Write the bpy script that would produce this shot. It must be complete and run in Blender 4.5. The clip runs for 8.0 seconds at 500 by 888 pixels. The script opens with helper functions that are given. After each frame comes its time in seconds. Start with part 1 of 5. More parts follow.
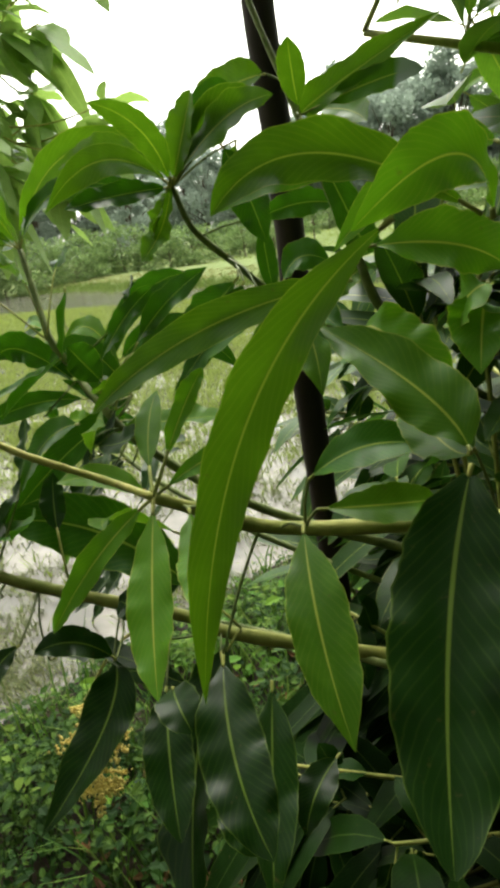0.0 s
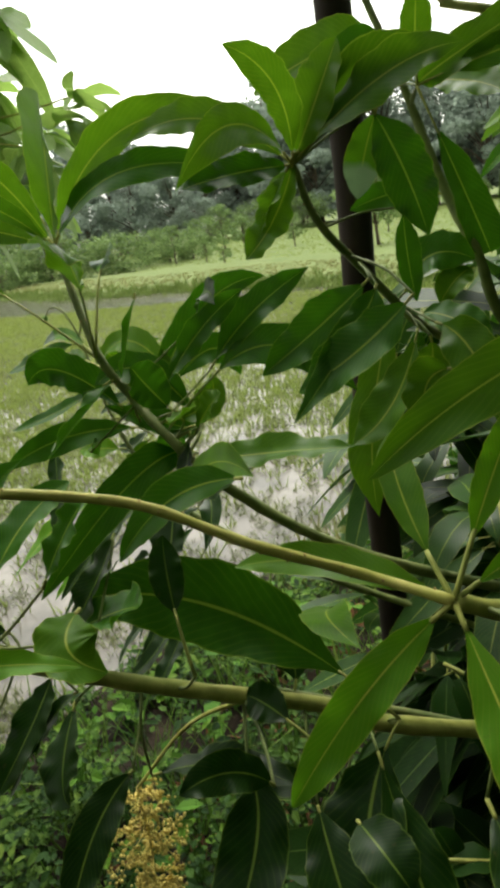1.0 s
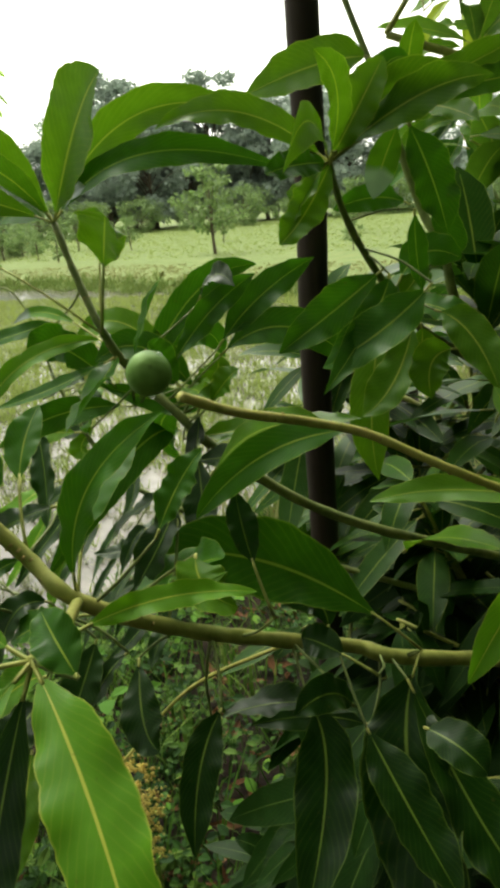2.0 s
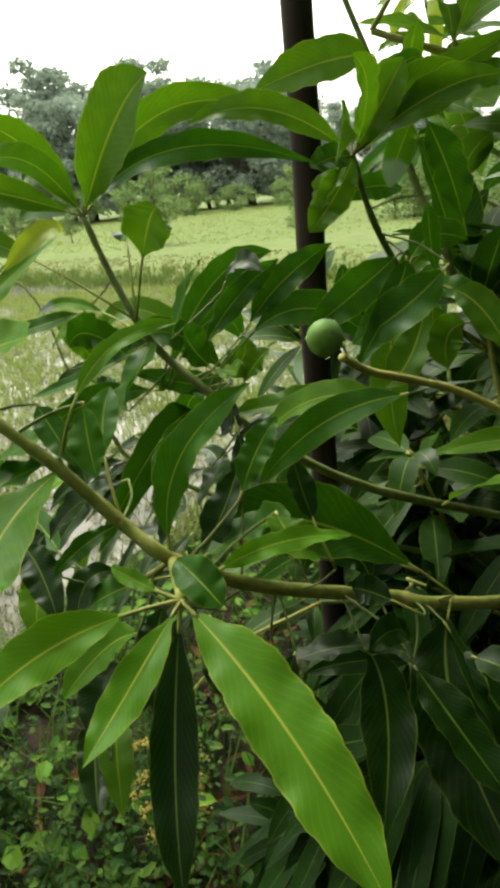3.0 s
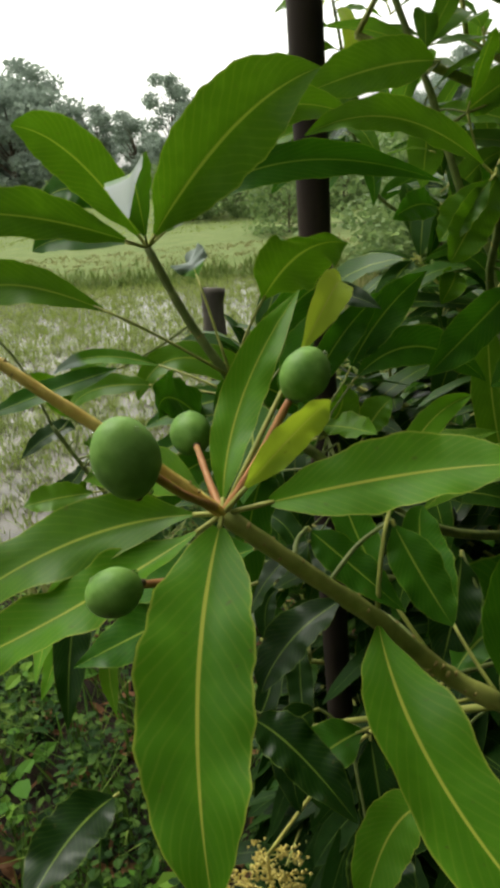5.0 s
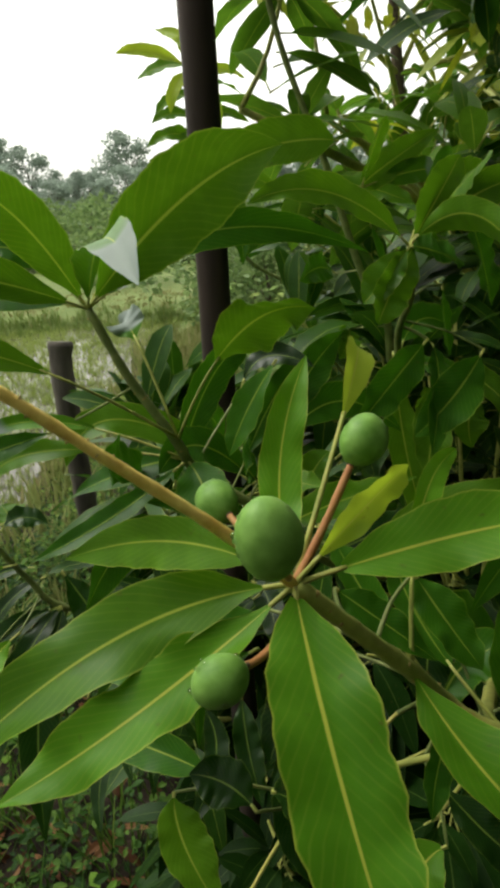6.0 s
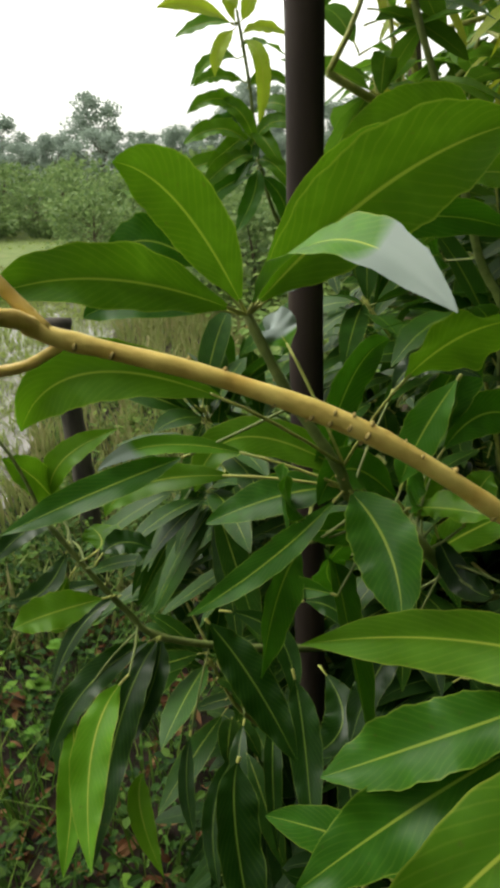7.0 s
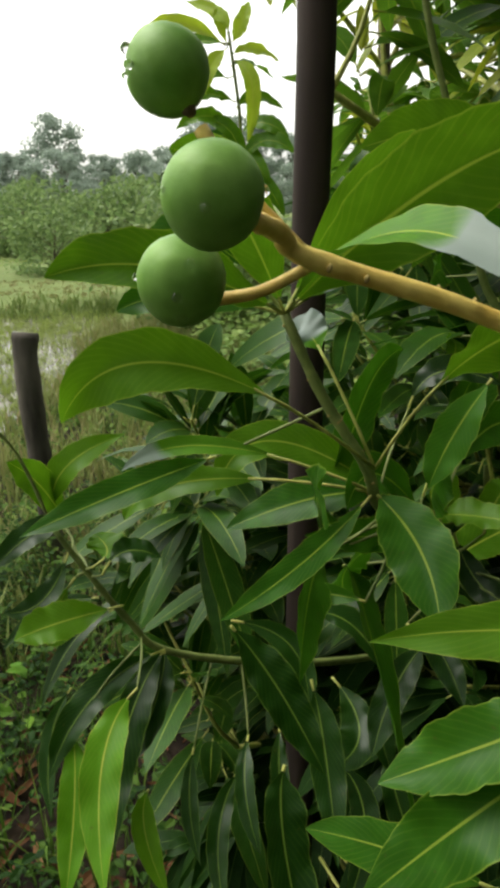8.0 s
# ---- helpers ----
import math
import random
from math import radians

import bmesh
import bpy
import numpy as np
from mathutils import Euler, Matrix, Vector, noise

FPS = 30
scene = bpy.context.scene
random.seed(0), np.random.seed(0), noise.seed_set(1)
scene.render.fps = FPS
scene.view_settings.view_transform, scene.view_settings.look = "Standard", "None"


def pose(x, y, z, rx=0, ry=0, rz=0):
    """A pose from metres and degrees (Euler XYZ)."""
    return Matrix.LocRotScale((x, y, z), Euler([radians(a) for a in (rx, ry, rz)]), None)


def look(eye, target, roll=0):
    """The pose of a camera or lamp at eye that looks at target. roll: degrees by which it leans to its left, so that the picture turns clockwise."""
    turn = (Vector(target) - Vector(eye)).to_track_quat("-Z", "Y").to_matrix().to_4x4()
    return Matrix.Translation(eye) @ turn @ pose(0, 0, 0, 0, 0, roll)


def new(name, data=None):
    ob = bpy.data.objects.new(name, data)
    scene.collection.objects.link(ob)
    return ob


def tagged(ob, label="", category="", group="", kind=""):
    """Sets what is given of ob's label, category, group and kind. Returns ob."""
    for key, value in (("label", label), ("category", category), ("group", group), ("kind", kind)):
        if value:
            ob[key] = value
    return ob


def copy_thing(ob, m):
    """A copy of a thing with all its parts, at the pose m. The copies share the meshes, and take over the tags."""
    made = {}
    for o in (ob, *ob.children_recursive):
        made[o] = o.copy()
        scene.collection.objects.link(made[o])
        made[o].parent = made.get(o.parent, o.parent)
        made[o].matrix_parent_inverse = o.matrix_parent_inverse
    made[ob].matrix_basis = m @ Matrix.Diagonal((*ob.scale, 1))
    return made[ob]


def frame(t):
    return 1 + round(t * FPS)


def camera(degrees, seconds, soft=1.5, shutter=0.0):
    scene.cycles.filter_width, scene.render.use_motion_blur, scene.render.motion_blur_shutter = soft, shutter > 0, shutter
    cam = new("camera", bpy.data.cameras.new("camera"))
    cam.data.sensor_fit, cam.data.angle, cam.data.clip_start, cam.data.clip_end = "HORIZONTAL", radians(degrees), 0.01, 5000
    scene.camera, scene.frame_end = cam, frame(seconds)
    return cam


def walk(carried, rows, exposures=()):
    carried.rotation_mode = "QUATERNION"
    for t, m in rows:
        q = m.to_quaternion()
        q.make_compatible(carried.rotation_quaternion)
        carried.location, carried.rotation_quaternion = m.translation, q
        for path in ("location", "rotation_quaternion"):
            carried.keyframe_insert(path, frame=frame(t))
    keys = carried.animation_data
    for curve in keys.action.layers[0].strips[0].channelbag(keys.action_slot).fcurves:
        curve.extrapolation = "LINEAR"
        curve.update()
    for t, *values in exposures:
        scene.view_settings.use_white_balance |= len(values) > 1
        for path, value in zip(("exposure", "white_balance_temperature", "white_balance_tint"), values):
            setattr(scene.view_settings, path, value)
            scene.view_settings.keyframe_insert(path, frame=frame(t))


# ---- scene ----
# camera
cam = camera(41.3, 8.0, soft=4.2)
PATH = [
    (0, (0.578, 0.342, 1.55), (-0.687, 1.762, 0.93), -9.5),
    (0.3, (0.507, 0.347, 1.548), (-0.728, 1.782, 0.902), -11.8),
    (0.5, (0.45, 0.347, 1.548), (-0.747, 1.824, 0.928), -11.9),
    (0.6, (0.428, 0.34, 1.557), (-0.744, 1.842, 0.95), -10.9),
    (1, (0.359, 0.351, 1.561), (-0.746, 1.894, 0.931), -9.3),
    (2.4, (0.2, 0.177, 1.574), (-0.364, 1.963, 0.872), -4.0),
    (2.5, (0.195, 0.17, 1.586), (-0.387, 1.932, 0.842), -4.8),
    (3, (0.165, 0.155, 1.575), (-0.359, 1.95, 0.864), -6.0),
    (3.2, (0.138, 0.163, 1.57), (-0.392, 1.962, 0.877), -6.2),
    (3.5, (0.084, 0.198, 1.568), (-0.427, 2.01, 0.893), -7.5),
    (3.6, (0.059, 0.212, 1.58), (-0.444, 2.011, 0.864), -6.7),
    (4, (0.034, 0.251, 1.591), (-0.54, 2.034, 0.889), -7.7),
    (4.5, (-0.014, 0.252, 1.605), (-0.369, 2.094, 0.913), -7.2),
    (5, (-0.148, 0.264, 1.617), (-0.072, 2.113, 0.859), -5.6),
    (5.2, (-0.165, 0.266, 1.611), (0.078, 2.103, 0.859), -4.6),
    (6.3, (-0.27, 0.313, 1.637), (0.323, 2.113, 0.998), -3.3),
    (6.5, (-0.304, 0.343, 1.639), (0.272, 2.135, 0.963), -1.8),
    (6.6, (-0.333, 0.366, 1.642), (0.296, 2.131, 0.942), -0.2),
    (7, (-0.347, 0.42, 1.651), (0.285, 2.167, 0.91), -2.8),
    (7.5, (-0.361, 0.436, 1.658), (0.407, 2.143, 0.952), -2.3),
    (7.6, (-0.369, 0.433, 1.653), (0.4, 2.147, 0.969), -2.4),
    (8, (-0.395, 0.443, 1.634), (0.37, 2.163, 0.957), -0.5),
]
walk(cam, [(t, look(eye, target, roll)) for t, eye, target, roll in PATH],
     [(t, stops, kelvin, tint) for t, stops, kelvin, tint in (
         (0, 0.8, 7100, 2), (0.5, 0.68, 7000, 3), (1.2, 0.42, 7000, 4), (2.4, 0.68, 7300, -1), (3.3, 0.70, 7300, -1),
         (4.0, 0.0, 7200, 0), (5.0, 0.08, 7000, 4), (6.5, 0.14, 7000, 4), (8, 0.24, 6900, 6))])

# ---- light: bright overcast day ----
SUN_ELEVATION, SUN_AZIMUTH = 60, 320
world = bpy.data.worlds.new("overcast_sky")
scene.world = world
world.use_nodes = True
wn = world.node_tree.nodes
wl = world.node_tree.links
sky = wn.new("ShaderNodeTexSky")
sky.sky_type, sky.sun_disc = "NISHITA", False
sky.sun_elevation, sky.sun_rotation = radians(SUN_ELEVATION), radians(SUN_AZIMUTH)
sky.dust_density, sky.air_density = 4.0, 1.0
cloud = wn.new("ShaderNodeHueSaturation")
cloud.inputs["Saturation"].default_value = 0.05
wl.new(sky.outputs[0], cloud.inputs["Color"])
wl.new(cloud.outputs[0], wn["Background"].inputs["Color"])
wn["Background"].inputs["Strength"].default_value = 0.32
sun = new("sun", bpy.data.lights.new("sun", "SUN"))
sun.data.energy, sun.data.angle, sun.data.color = 0.6, radians(30), (1.0, 0.97, 0.92)
az, el = radians(SUN_AZIMUTH), radians(SUN_ELEVATION)
sun.matrix_world = look((math.sin(az) * math.cos(el) * 30, math.cos(az) * math.cos(el) * 30, math.sin(el) * 30), (0, 0, 0))


# ---- materials ----
def material(name, rough=0.6, spec=0.4):
    m = bpy.data.materials.new(name)
    m.use_nodes = True
    b = m.node_tree.nodes["Principled BSDF"]
    b.inputs["Roughness"].default_value = rough
    b.inputs["Specular IOR Level"].default_value = spec
    return m, m.node_tree.nodes, m.node_tree.links, b


def ramp(nodes, links, source, stops):
    r = nodes.new("ShaderNodeValToRGB")
    while len(r.color_ramp.elements) < len(stops):
        r.color_ramp.elements.new(0.5)
    for e, (p, c) in zip(r.color_ramp.elements, stops):
        e.position, e.color = p, (*c, 1)
    links.new(source, r.inputs[0])
    return r.outputs[0]


def noise_tex(nodes, links, scale, detail=4.0, coords="Object", stretch=None):
    tc = nodes.new("ShaderNodeTexCoord")
    n = nodes.new("ShaderNodeTexNoise")
    n.inputs["Scale"].default_value, n.inputs["Detail"].default_value = scale, detail
    source = tc.outputs[coords]
    if stretch:
        mp = nodes.new("ShaderNodeMapping")
        mp.inputs["Scale"].default_value = stretch
        links.new(source, mp.inputs[0])
        source = mp.outputs[0]
    links.new(source, n.inputs["Vector"])
    return n.outputs["Fac"]


def calc(nodes, links, op, a, b=None, clamp=False):
    n = nodes.new("ShaderNodeMath")
    n.operation, n.use_clamp = op, clamp
    for i, v in enumerate((a, b)):
        if v is None:
            continue
        if isinstance(v, (int, float)):
            n.inputs[i].default_value = v
        else:
            links.new(v, n.inputs[i])
    return n.outputs[0]


def mixed(nodes, links, fac, a, b):
    n = nodes.new("ShaderNodeMix")
    n.data_type = "RGBA"
    for sock, v in ((n.inputs[0], fac), (n.inputs[6], a), (n.inputs[7], b)):
        if isinstance(v, tuple):
            sock.default_value = (*v, 1)
        elif isinstance(v, (int, float)):
            sock.default_value = v
        else:
            links.new(v, sock)
    return n.outputs[2]


def bumped(nodes, links, bsdf, height, strength=0.3, distance=0.01):
    bp = nodes.new("ShaderNodeBump")
    bp.inputs["Strength"].default_value, bp.inputs["Distance"].default_value = strength, distance
    links.new(height, bp.inputs["Height"])
    links.new(bp.outputs[0], bsdf.inputs["Normal"])


def leaf_material(name, dark, light, rib, rough=0.26, thin=0.24, island=False, sheen_tint=None, shine=0.15, sheen_from=0.93):
    """Leaf blade with a pale midrib and faint side veins, from the blade's own UV."""
    m, n, l, b = material(name, rough, shine)
    uv = n.new("ShaderNodeUVMap")
    sep = n.new("ShaderNodeSeparateXYZ")
    l.new(uv.outputs[0], sep.inputs[0])
    off = calc(n, l, "ABSOLUTE", calc(n, l, "SUBTRACT", sep.outputs[0], 0.5))
    if island:
        rnd = n.new("ShaderNodeNewGeometry").outputs["Random Per Island"]
    else:
        rnd = n.new("ShaderNodeObjectInfo").outputs["Random"]
    big = noise_tex(n, l, 14.0, 3.0)
    fac = calc(n, l, "ADD", calc(n, l, "MULTIPLY", rnd, 0.65), calc(n, l, "MULTIPLY", big, 0.5), True)
    blade = mixed(n, l, fac, dark, light)
    mottle = noise_tex(n, l, 60.0, 5.0)
    mottle = calc(n, l, "MULTIPLY", calc(n, l, "SUBTRACT", mottle, 0.46, True), 2.4, True)
    blade = mixed(n, l, calc(n, l, "MULTIPLY", mottle, 0.55), blade, tuple(min(1.0, c * 1.45 + 0.004) for c in light))
    vein = calc(n, l, "SINE", calc(n, l, "SUBTRACT", calc(n, l, "ADD", calc(n, l, "MULTIPLY", sep.outputs[1], 118.0), calc(n, l, "MULTIPLY", big, 9.0)), calc(n, l, "MULTIPLY", off, 55.0)))
    vein = calc(n, l, "POWER", calc(n, l, "ADD", calc(n, l, "MULTIPLY", vein, 0.5), 0.5), 10.0)
    colour = mixed(n, l, calc(n, l, "MULTIPLY", vein, calc(n, l, "ADD", calc(n, l, "MULTIPLY", off, 0.22), 0.03)), blade, rib)
    mid = calc(n, l, "SUBTRACT", 1.0, calc(n, l, "DIVIDE", off, calc(n, l, "SUBTRACT", 0.034, calc(n, l, "MULTIPLY", sep.outputs[1], 0.020))), True)
    mid = calc(n, l, "MULTIPLY", mid, 1.8, True)
    colour = mixed(n, l, calc(n, l, "MULTIPLY", mid, 0.90), colour, rib)
    edge = calc(n, l, "MULTIPLY", calc(n, l, "SUBTRACT", off, 0.472, True), 30.0, True)
    colour = mixed(n, l, calc(n, l, "MULTIPLY", edge, 0.8), colour, rib)
    speck = noise_tex(n, l, 230.0, 2.0)
    speck = calc(n, l, "MULTIPLY", calc(n, l, "SUBTRACT", speck, 0.68, True), 5.0, True)
    colour = mixed(n, l, speck, colour, (0.09, 0.07, 0.02))
    if sheen_tint:
        # Sky reflection painted as a pale patch towards the leaf tip.
        patch = calc(n, l, "ADD", calc(n, l, "SUBTRACT", sep.outputs[1], sheen_from), calc(n, l, "MULTIPLY", big, 0.6))
        colour = mixed(n, l, calc(n, l, "MULTIPLY", patch, 12.0, True), colour, sheen_tint)
    l.new(colour, b.inputs["Base Color"])
    l.new(calc(n, l, "ADD", calc(n, l, "ADD", calc(n, l, "MULTIPLY", big, 0.22), calc(n, l, "MULTIPLY", mottle, 0.12)), rough - 0.1), b.inputs["Roughness"])
    bumped(n, l, b, calc(n, l, "ADD", calc(n, l, "MULTIPLY", vein, -0.03), calc(n, l, "MULTIPLY", big, 1.6)), 0.3, 0.0016)
    tr = n.new("ShaderNodeBsdfTranslucent")
    l.new(mixed(n, l, 0.5, colour, (light[0] * 1.5, light[1] * 1.5, light[2] * 0.6)), tr.inputs[0])
    mx = n.new("ShaderNodeMixShader")
    mx.inputs[0].default_value = thin
    l.new(b.outputs[0], mx.inputs[1])
    l.new(tr.outputs[0], mx.inputs[2])
    l.new(mx.outputs[0], n["Material Output"].inputs[0])
    return m


def plain(name, a, b_col, scale=20.0, rough=0.7, bump=0.3, dist=0.004, spec=0.3, stretch=None, mid=None):
    m, n, l, b = material(name, rough, spec)
    f = noise_tex(n, l, scale, 6.0, stretch=stretch)
    g = noise_tex(n, l, scale * 0.17, 3.0)
    mixf = calc(n, l, "ADD", calc(n, l, "MULTIPLY", f, 0.6), calc(n, l, "MULTIPLY", g, 0.4))
    l.new(ramp(n, l, mixf, [(0.36, a), (0.64, b_col)] if mid is None else [(0.34, a), (0.5, mid), (0.66, b_col)]), b.inputs["Base Color"])
    bumped(n, l, b, f, bump, dist)
    return m


M_LEAF = leaf_material("mango_leaf", (0.013, 0.062, 0.004), (0.042, 0.148, 0.008), (0.30, 0.41, 0.05), 0.35, 0.28)
M_FRESH = leaf_material("fresh_mango_leaf", (0.036, 0.115, 0.006), (0.092, 0.215, 0.011), (0.38, 0.46, 0.06), 0.34, 0.36)
# Two leaves' materials with the grey sky sheen painted into the colour.
M_SHEEN = leaf_material("sheen_tip_leaf", (0.030, 0.115, 0.007), (0.080, 0.215, 0.012), (0.38, 0.46, 0.06), 0.38, 0.2, shine=0.12, sheen_tint=(0.24, 0.29, 0.26))
M_WIDESHEEN = leaf_material("wide_sheen_leaf", (0.030, 0.115, 0.007), (0.080, 0.215, 0.012), (0.38, 0.46, 0.06), 0.38, 0.2, shine=0.14, sheen_tint=(0.27, 0.32, 0.30), sheen_from=0.42)
# Darker copies of the leaf colour, with the low foliage's shade painted in.
M_SHADED = leaf_material("shaded_mango_leaf", (0.0035, 0.016, 0.002), (0.012, 0.047, 0.004), (0.17, 0.26, 0.04), 0.32, shine=0.24)
M_SHADEDMASS = leaf_material("shaded_mango_leaf_mass", (0.003, 0.012, 0.0015), (0.010, 0.036, 0.0035), (0.06, 0.10, 0.02), 0.40, 0.12, True, shine=0.08)
M_YOUNG = leaf_material("young_mango_leaf", (0.052, 0.176, 0.008), (0.10, 0.26, 0.013), (0.52, 0.54, 0.08), 0.40, 0.38)
# Darker than M_LEAF: shade inside the dense crown is put into this colour.
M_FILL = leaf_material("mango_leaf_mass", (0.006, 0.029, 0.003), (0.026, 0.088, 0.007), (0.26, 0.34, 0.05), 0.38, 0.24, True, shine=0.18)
M_TWIG = plain("green_twig", (0.22, 0.26, 0.055), (0.42, 0.42, 0.11), 90.0, 0.55, 0.35, 0.001)
M_STEM = plain("dark_green_stem", (0.10, 0.14, 0.035), (0.22, 0.26, 0.08), 90.0, 0.55, 0.35, 0.001)
M_BARK = plain("brown_bark", (0.035, 0.028, 0.018), (0.13, 0.105, 0.07), 60.0, 0.85, 0.7, 0.004, 0.2)
M_STALK = plain("ochre_fruit_stalk", (0.55, 0.35, 0.07), (0.80, 0.62, 0.18), 150.0, 0.5, 0.6, 0.002)
M_GREENSTALK = plain("yellow_green_stalk", (0.36, 0.37, 0.07), (0.62, 0.58, 0.17), 120.0, 0.5, 0.35, 0.001)
M_RED = plain("reddish_fruit_stalk", (0.34, 0.13, 0.05), (0.46, 0.24, 0.09), 120.0, 0.5, 0.35, 0.001)
M_FRUIT = plain("green_fruit_skin", (0.10, 0.235, 0.03), (0.20, 0.375, 0.075), 160.0, 0.5, 0.4, 0.0010, 0.3)
M_DROP, _n, _l, _b = material("water_drop", 0.03, 0.5)
_b.inputs["Transmission Weight"].default_value, _b.inputs["IOR"].default_value = 1.0, 1.33
M_PANICLE = plain("withered_flowers", (0.48, 0.37, 0.08), (0.78, 0.66, 0.22), 140.0, 0.8)
M_SCAR = plain("dark_leaf_scar", (0.05, 0.035, 0.02), (0.14, 0.10, 0.06), 80.0, 0.8)
M_NODE = plain("brown_leaf_scar", (0.24, 0.17, 0.055), (0.46, 0.36, 0.12), 200.0, 0.8)
M_POLE = plain("dark_pole_wood", (0.014, 0.011, 0.011), (0.058, 0.041, 0.035), 26.0, 0.6, 0.5, 0.002, 0.15, (1, 1, 0.12))
M_FLUSHMASS = leaf_material("yellow_flush_mass", (0.16, 0.24, 0.02), (0.30, 0.34, 0.035), (0.42, 0.42, 0.10), 0.4, 0.4, True)
M_MID = leaf_material("green_leaf_mass", (0.03, 0.095, 0.01), (0.09, 0.20, 0.02), (0.30, 0.36, 0.06), 0.32, 0.34, True)
M_FLUSH = leaf_material("yellow_flush_leaf", (0.22, 0.36, 0.03), (0.36, 0.46, 0.05), (0.42, 0.42, 0.10), 0.4, 0.45)
M_LIGHTMASS = leaf_material("light_leaf_mass", (0.16, 0.27, 0.08), (0.27, 0.41, 0.14), (0.34, 0.46, 0.16), 0.4, 0.42, True)


# ---- building helpers ----
def mesh_of(name, bm, *mats):
    me = bpy.data.meshes.new(name)
    bm.to_mesh(me)
    bm.free()
    for m in mats:
        me.materials.append(m)
    for p in me.polygons:
        p.use_smooth = True
    return me


def part(name, bm, mat, parent, label=""):
    mats = mat if isinstance(mat, tuple) else (mat,)
    ob = new(name, mesh_of(name, bm, *mats))
    ob.parent = parent
    if label:
        ob["label"] = label
    return ob


def thing(name, label, category, group="", at=(0, 0, 0)):
    ob = new(name)
    ob.empty_display_size = 0.05
    ob.location = at
    return tagged(ob, label, category, group)


def bezier(points, steps):
    """A smooth line through the given points (Catmull-Rom)."""
    pts = [Vector(p) for p in points]
    pts = [2 * pts[0] - pts[1]] + pts + [2 * pts[-1] - pts[-2]]
    out = []
    for i in range(1, len(pts) - 2):
        a, b, c, d = pts[i - 1:i + 3]
        for k in range(steps):
            t = k / steps
            out.append(0.5 * (2 * b + (c - a) * t + (2 * a - 5 * b + 4 * c - d) * t * t + (3 * b - a - 3 * c + d) * t ** 3))
    return out + [pts[-2]]


def tube(bm, line, r0, r1, sides=8, knots=0.0, rng=None, mat=0):
    """A tapered tube along a line, swollen at uneven knots."""
    rings, side = [], None
    for i, p in enumerate(line):
        d = (line[min(i + 1, len(line) - 1)] - line[max(i - 1, 0)]).normalized()
        ref = Vector((0, 0, 1)) if abs(d.z) < 0.9 else Vector((1, 0, 0))
        side = d.cross(ref).normalized() if side is None else (side - d * side.dot(d)).normalized()
        up = d.cross(side)
        f = i / max(len(line) - 1, 1)
        r = r0 + (r1 - r0) * f
        if knots and rng:
            r *= 1 + knots * (rng.random() - 0.4)
        rings.append([bm.verts.new(p + r * (math.cos(a) * side + math.sin(a) * up)) for a in (2 * math.pi * k / sides for k in range(sides))])
    for a, b in zip(rings, rings[1:]):
        for k in range(sides):
            f = bm.faces.new((a[k], a[(k + 1) % sides], b[(k + 1) % sides], b[k]))
            f.material_index = mat
    for ring in (rings[0][::-1], rings[-1]):
        bm.faces.new(ring).material_index = mat


BLADE = [(0.0, 0.07), (0.06, 0.28), (0.14, 0.61), (0.25, 0.86), (0.38, 0.99), (0.5, 1.0), (0.62, 0.95), (0.74, 0.81), (0.84, 0.58), (0.92, 0.31), (0.97, 0.13), (1.0, 0.01)]


def blade(bm, base, mid, tip, width, normal, stem=0.12, fold=0.14, wave=0.05, seed=0, across=4, rows=None, stem_r=0.0011, stem_mat=1):
    """One leaf: a petiole and a lanceolate blade along an arched midrib, folded at the midrib, with a wavy edge."""
    rng = random.Random(seed)
    base, mid, tip = Vector(base), Vector(mid), Vector(tip)
    ctrl = 2 * mid - (base + tip) / 2

    def on(t):
        return (1 - t) ** 2 * base + 2 * t * (1 - t) * ctrl + t * t * tip

    def slope(t):
        return (2 * (1 - t) * (ctrl - base) + 2 * t * (tip - ctrl)).normalized()

    uv = bm.loops.layers.uv.verify()
    if stem > 0 and stem_r > 0:
        tube(bm, [on(stem * 1.08 * k / 4) for k in range(5)], stem_r * 1.25, stem_r, 5, mat=stem_mat)
    n = Vector(normal)
    phase, freq = rng.uniform(0, 6.3), rng.uniform(9, 16)
    curl, skew, ripple, notch = rng.uniform(-0.5, 0.5), rng.uniform(-0.06, 0.06), rng.uniform(0.35, 1.1), rng.uniform(0.012, 0.032) if across > 2 else 0.0
    full = rng.uniform(0.72, 1.2)
    grid = []
    for v, w in rows or BLADE:
        w = w ** full
        t = stem + (1 - stem) * v
        dd = slope(t)
        nn = n - dd * n.dot(dd)
        nn = nn.normalized() if nn.length > 1e-4 else dd.orthogonal().normalized()
        nn = Matrix.Rotation(curl * (v - 0.3), 3, dd) @ nn
        s = nn.cross(dd)
        row = []
        for k in range(across + 1):
            u = k / across * 2 - 1
            half = width / 2 * w * (1 + skew * u + notch * (math.sin(freq * 3.1 * v + phase * 2 + u) + 0.6 * math.sin(freq * 7.3 * v + phase * 5 + 2 * u)))
            z = fold * abs(u) * half + ripple * wave * width * u * u * (math.sin(freq * v + phase + (1.7 if u > 0 else 0)) + 0.45 * math.sin(freq * 2.6 * v + phase * 3 + 2.0 * u)) * min(1, w * 1.4)
            row.append((bm.verts.new(on(t) + s * half * u + nn * z), k / across, v))
        grid.append(row)
    for a, b in zip(grid, grid[1:]):
        for k in range(across):
            quad = (a[k], a[k + 1], b[k + 1], b[k])
            f = bm.faces.new([q[0] for q in quad])
            f.smooth = True
            for loop, q in zip(f.loops, quad):
                loop[uv].uv = (q[1], q[2])


leaf_count = [0]
wood_points = []


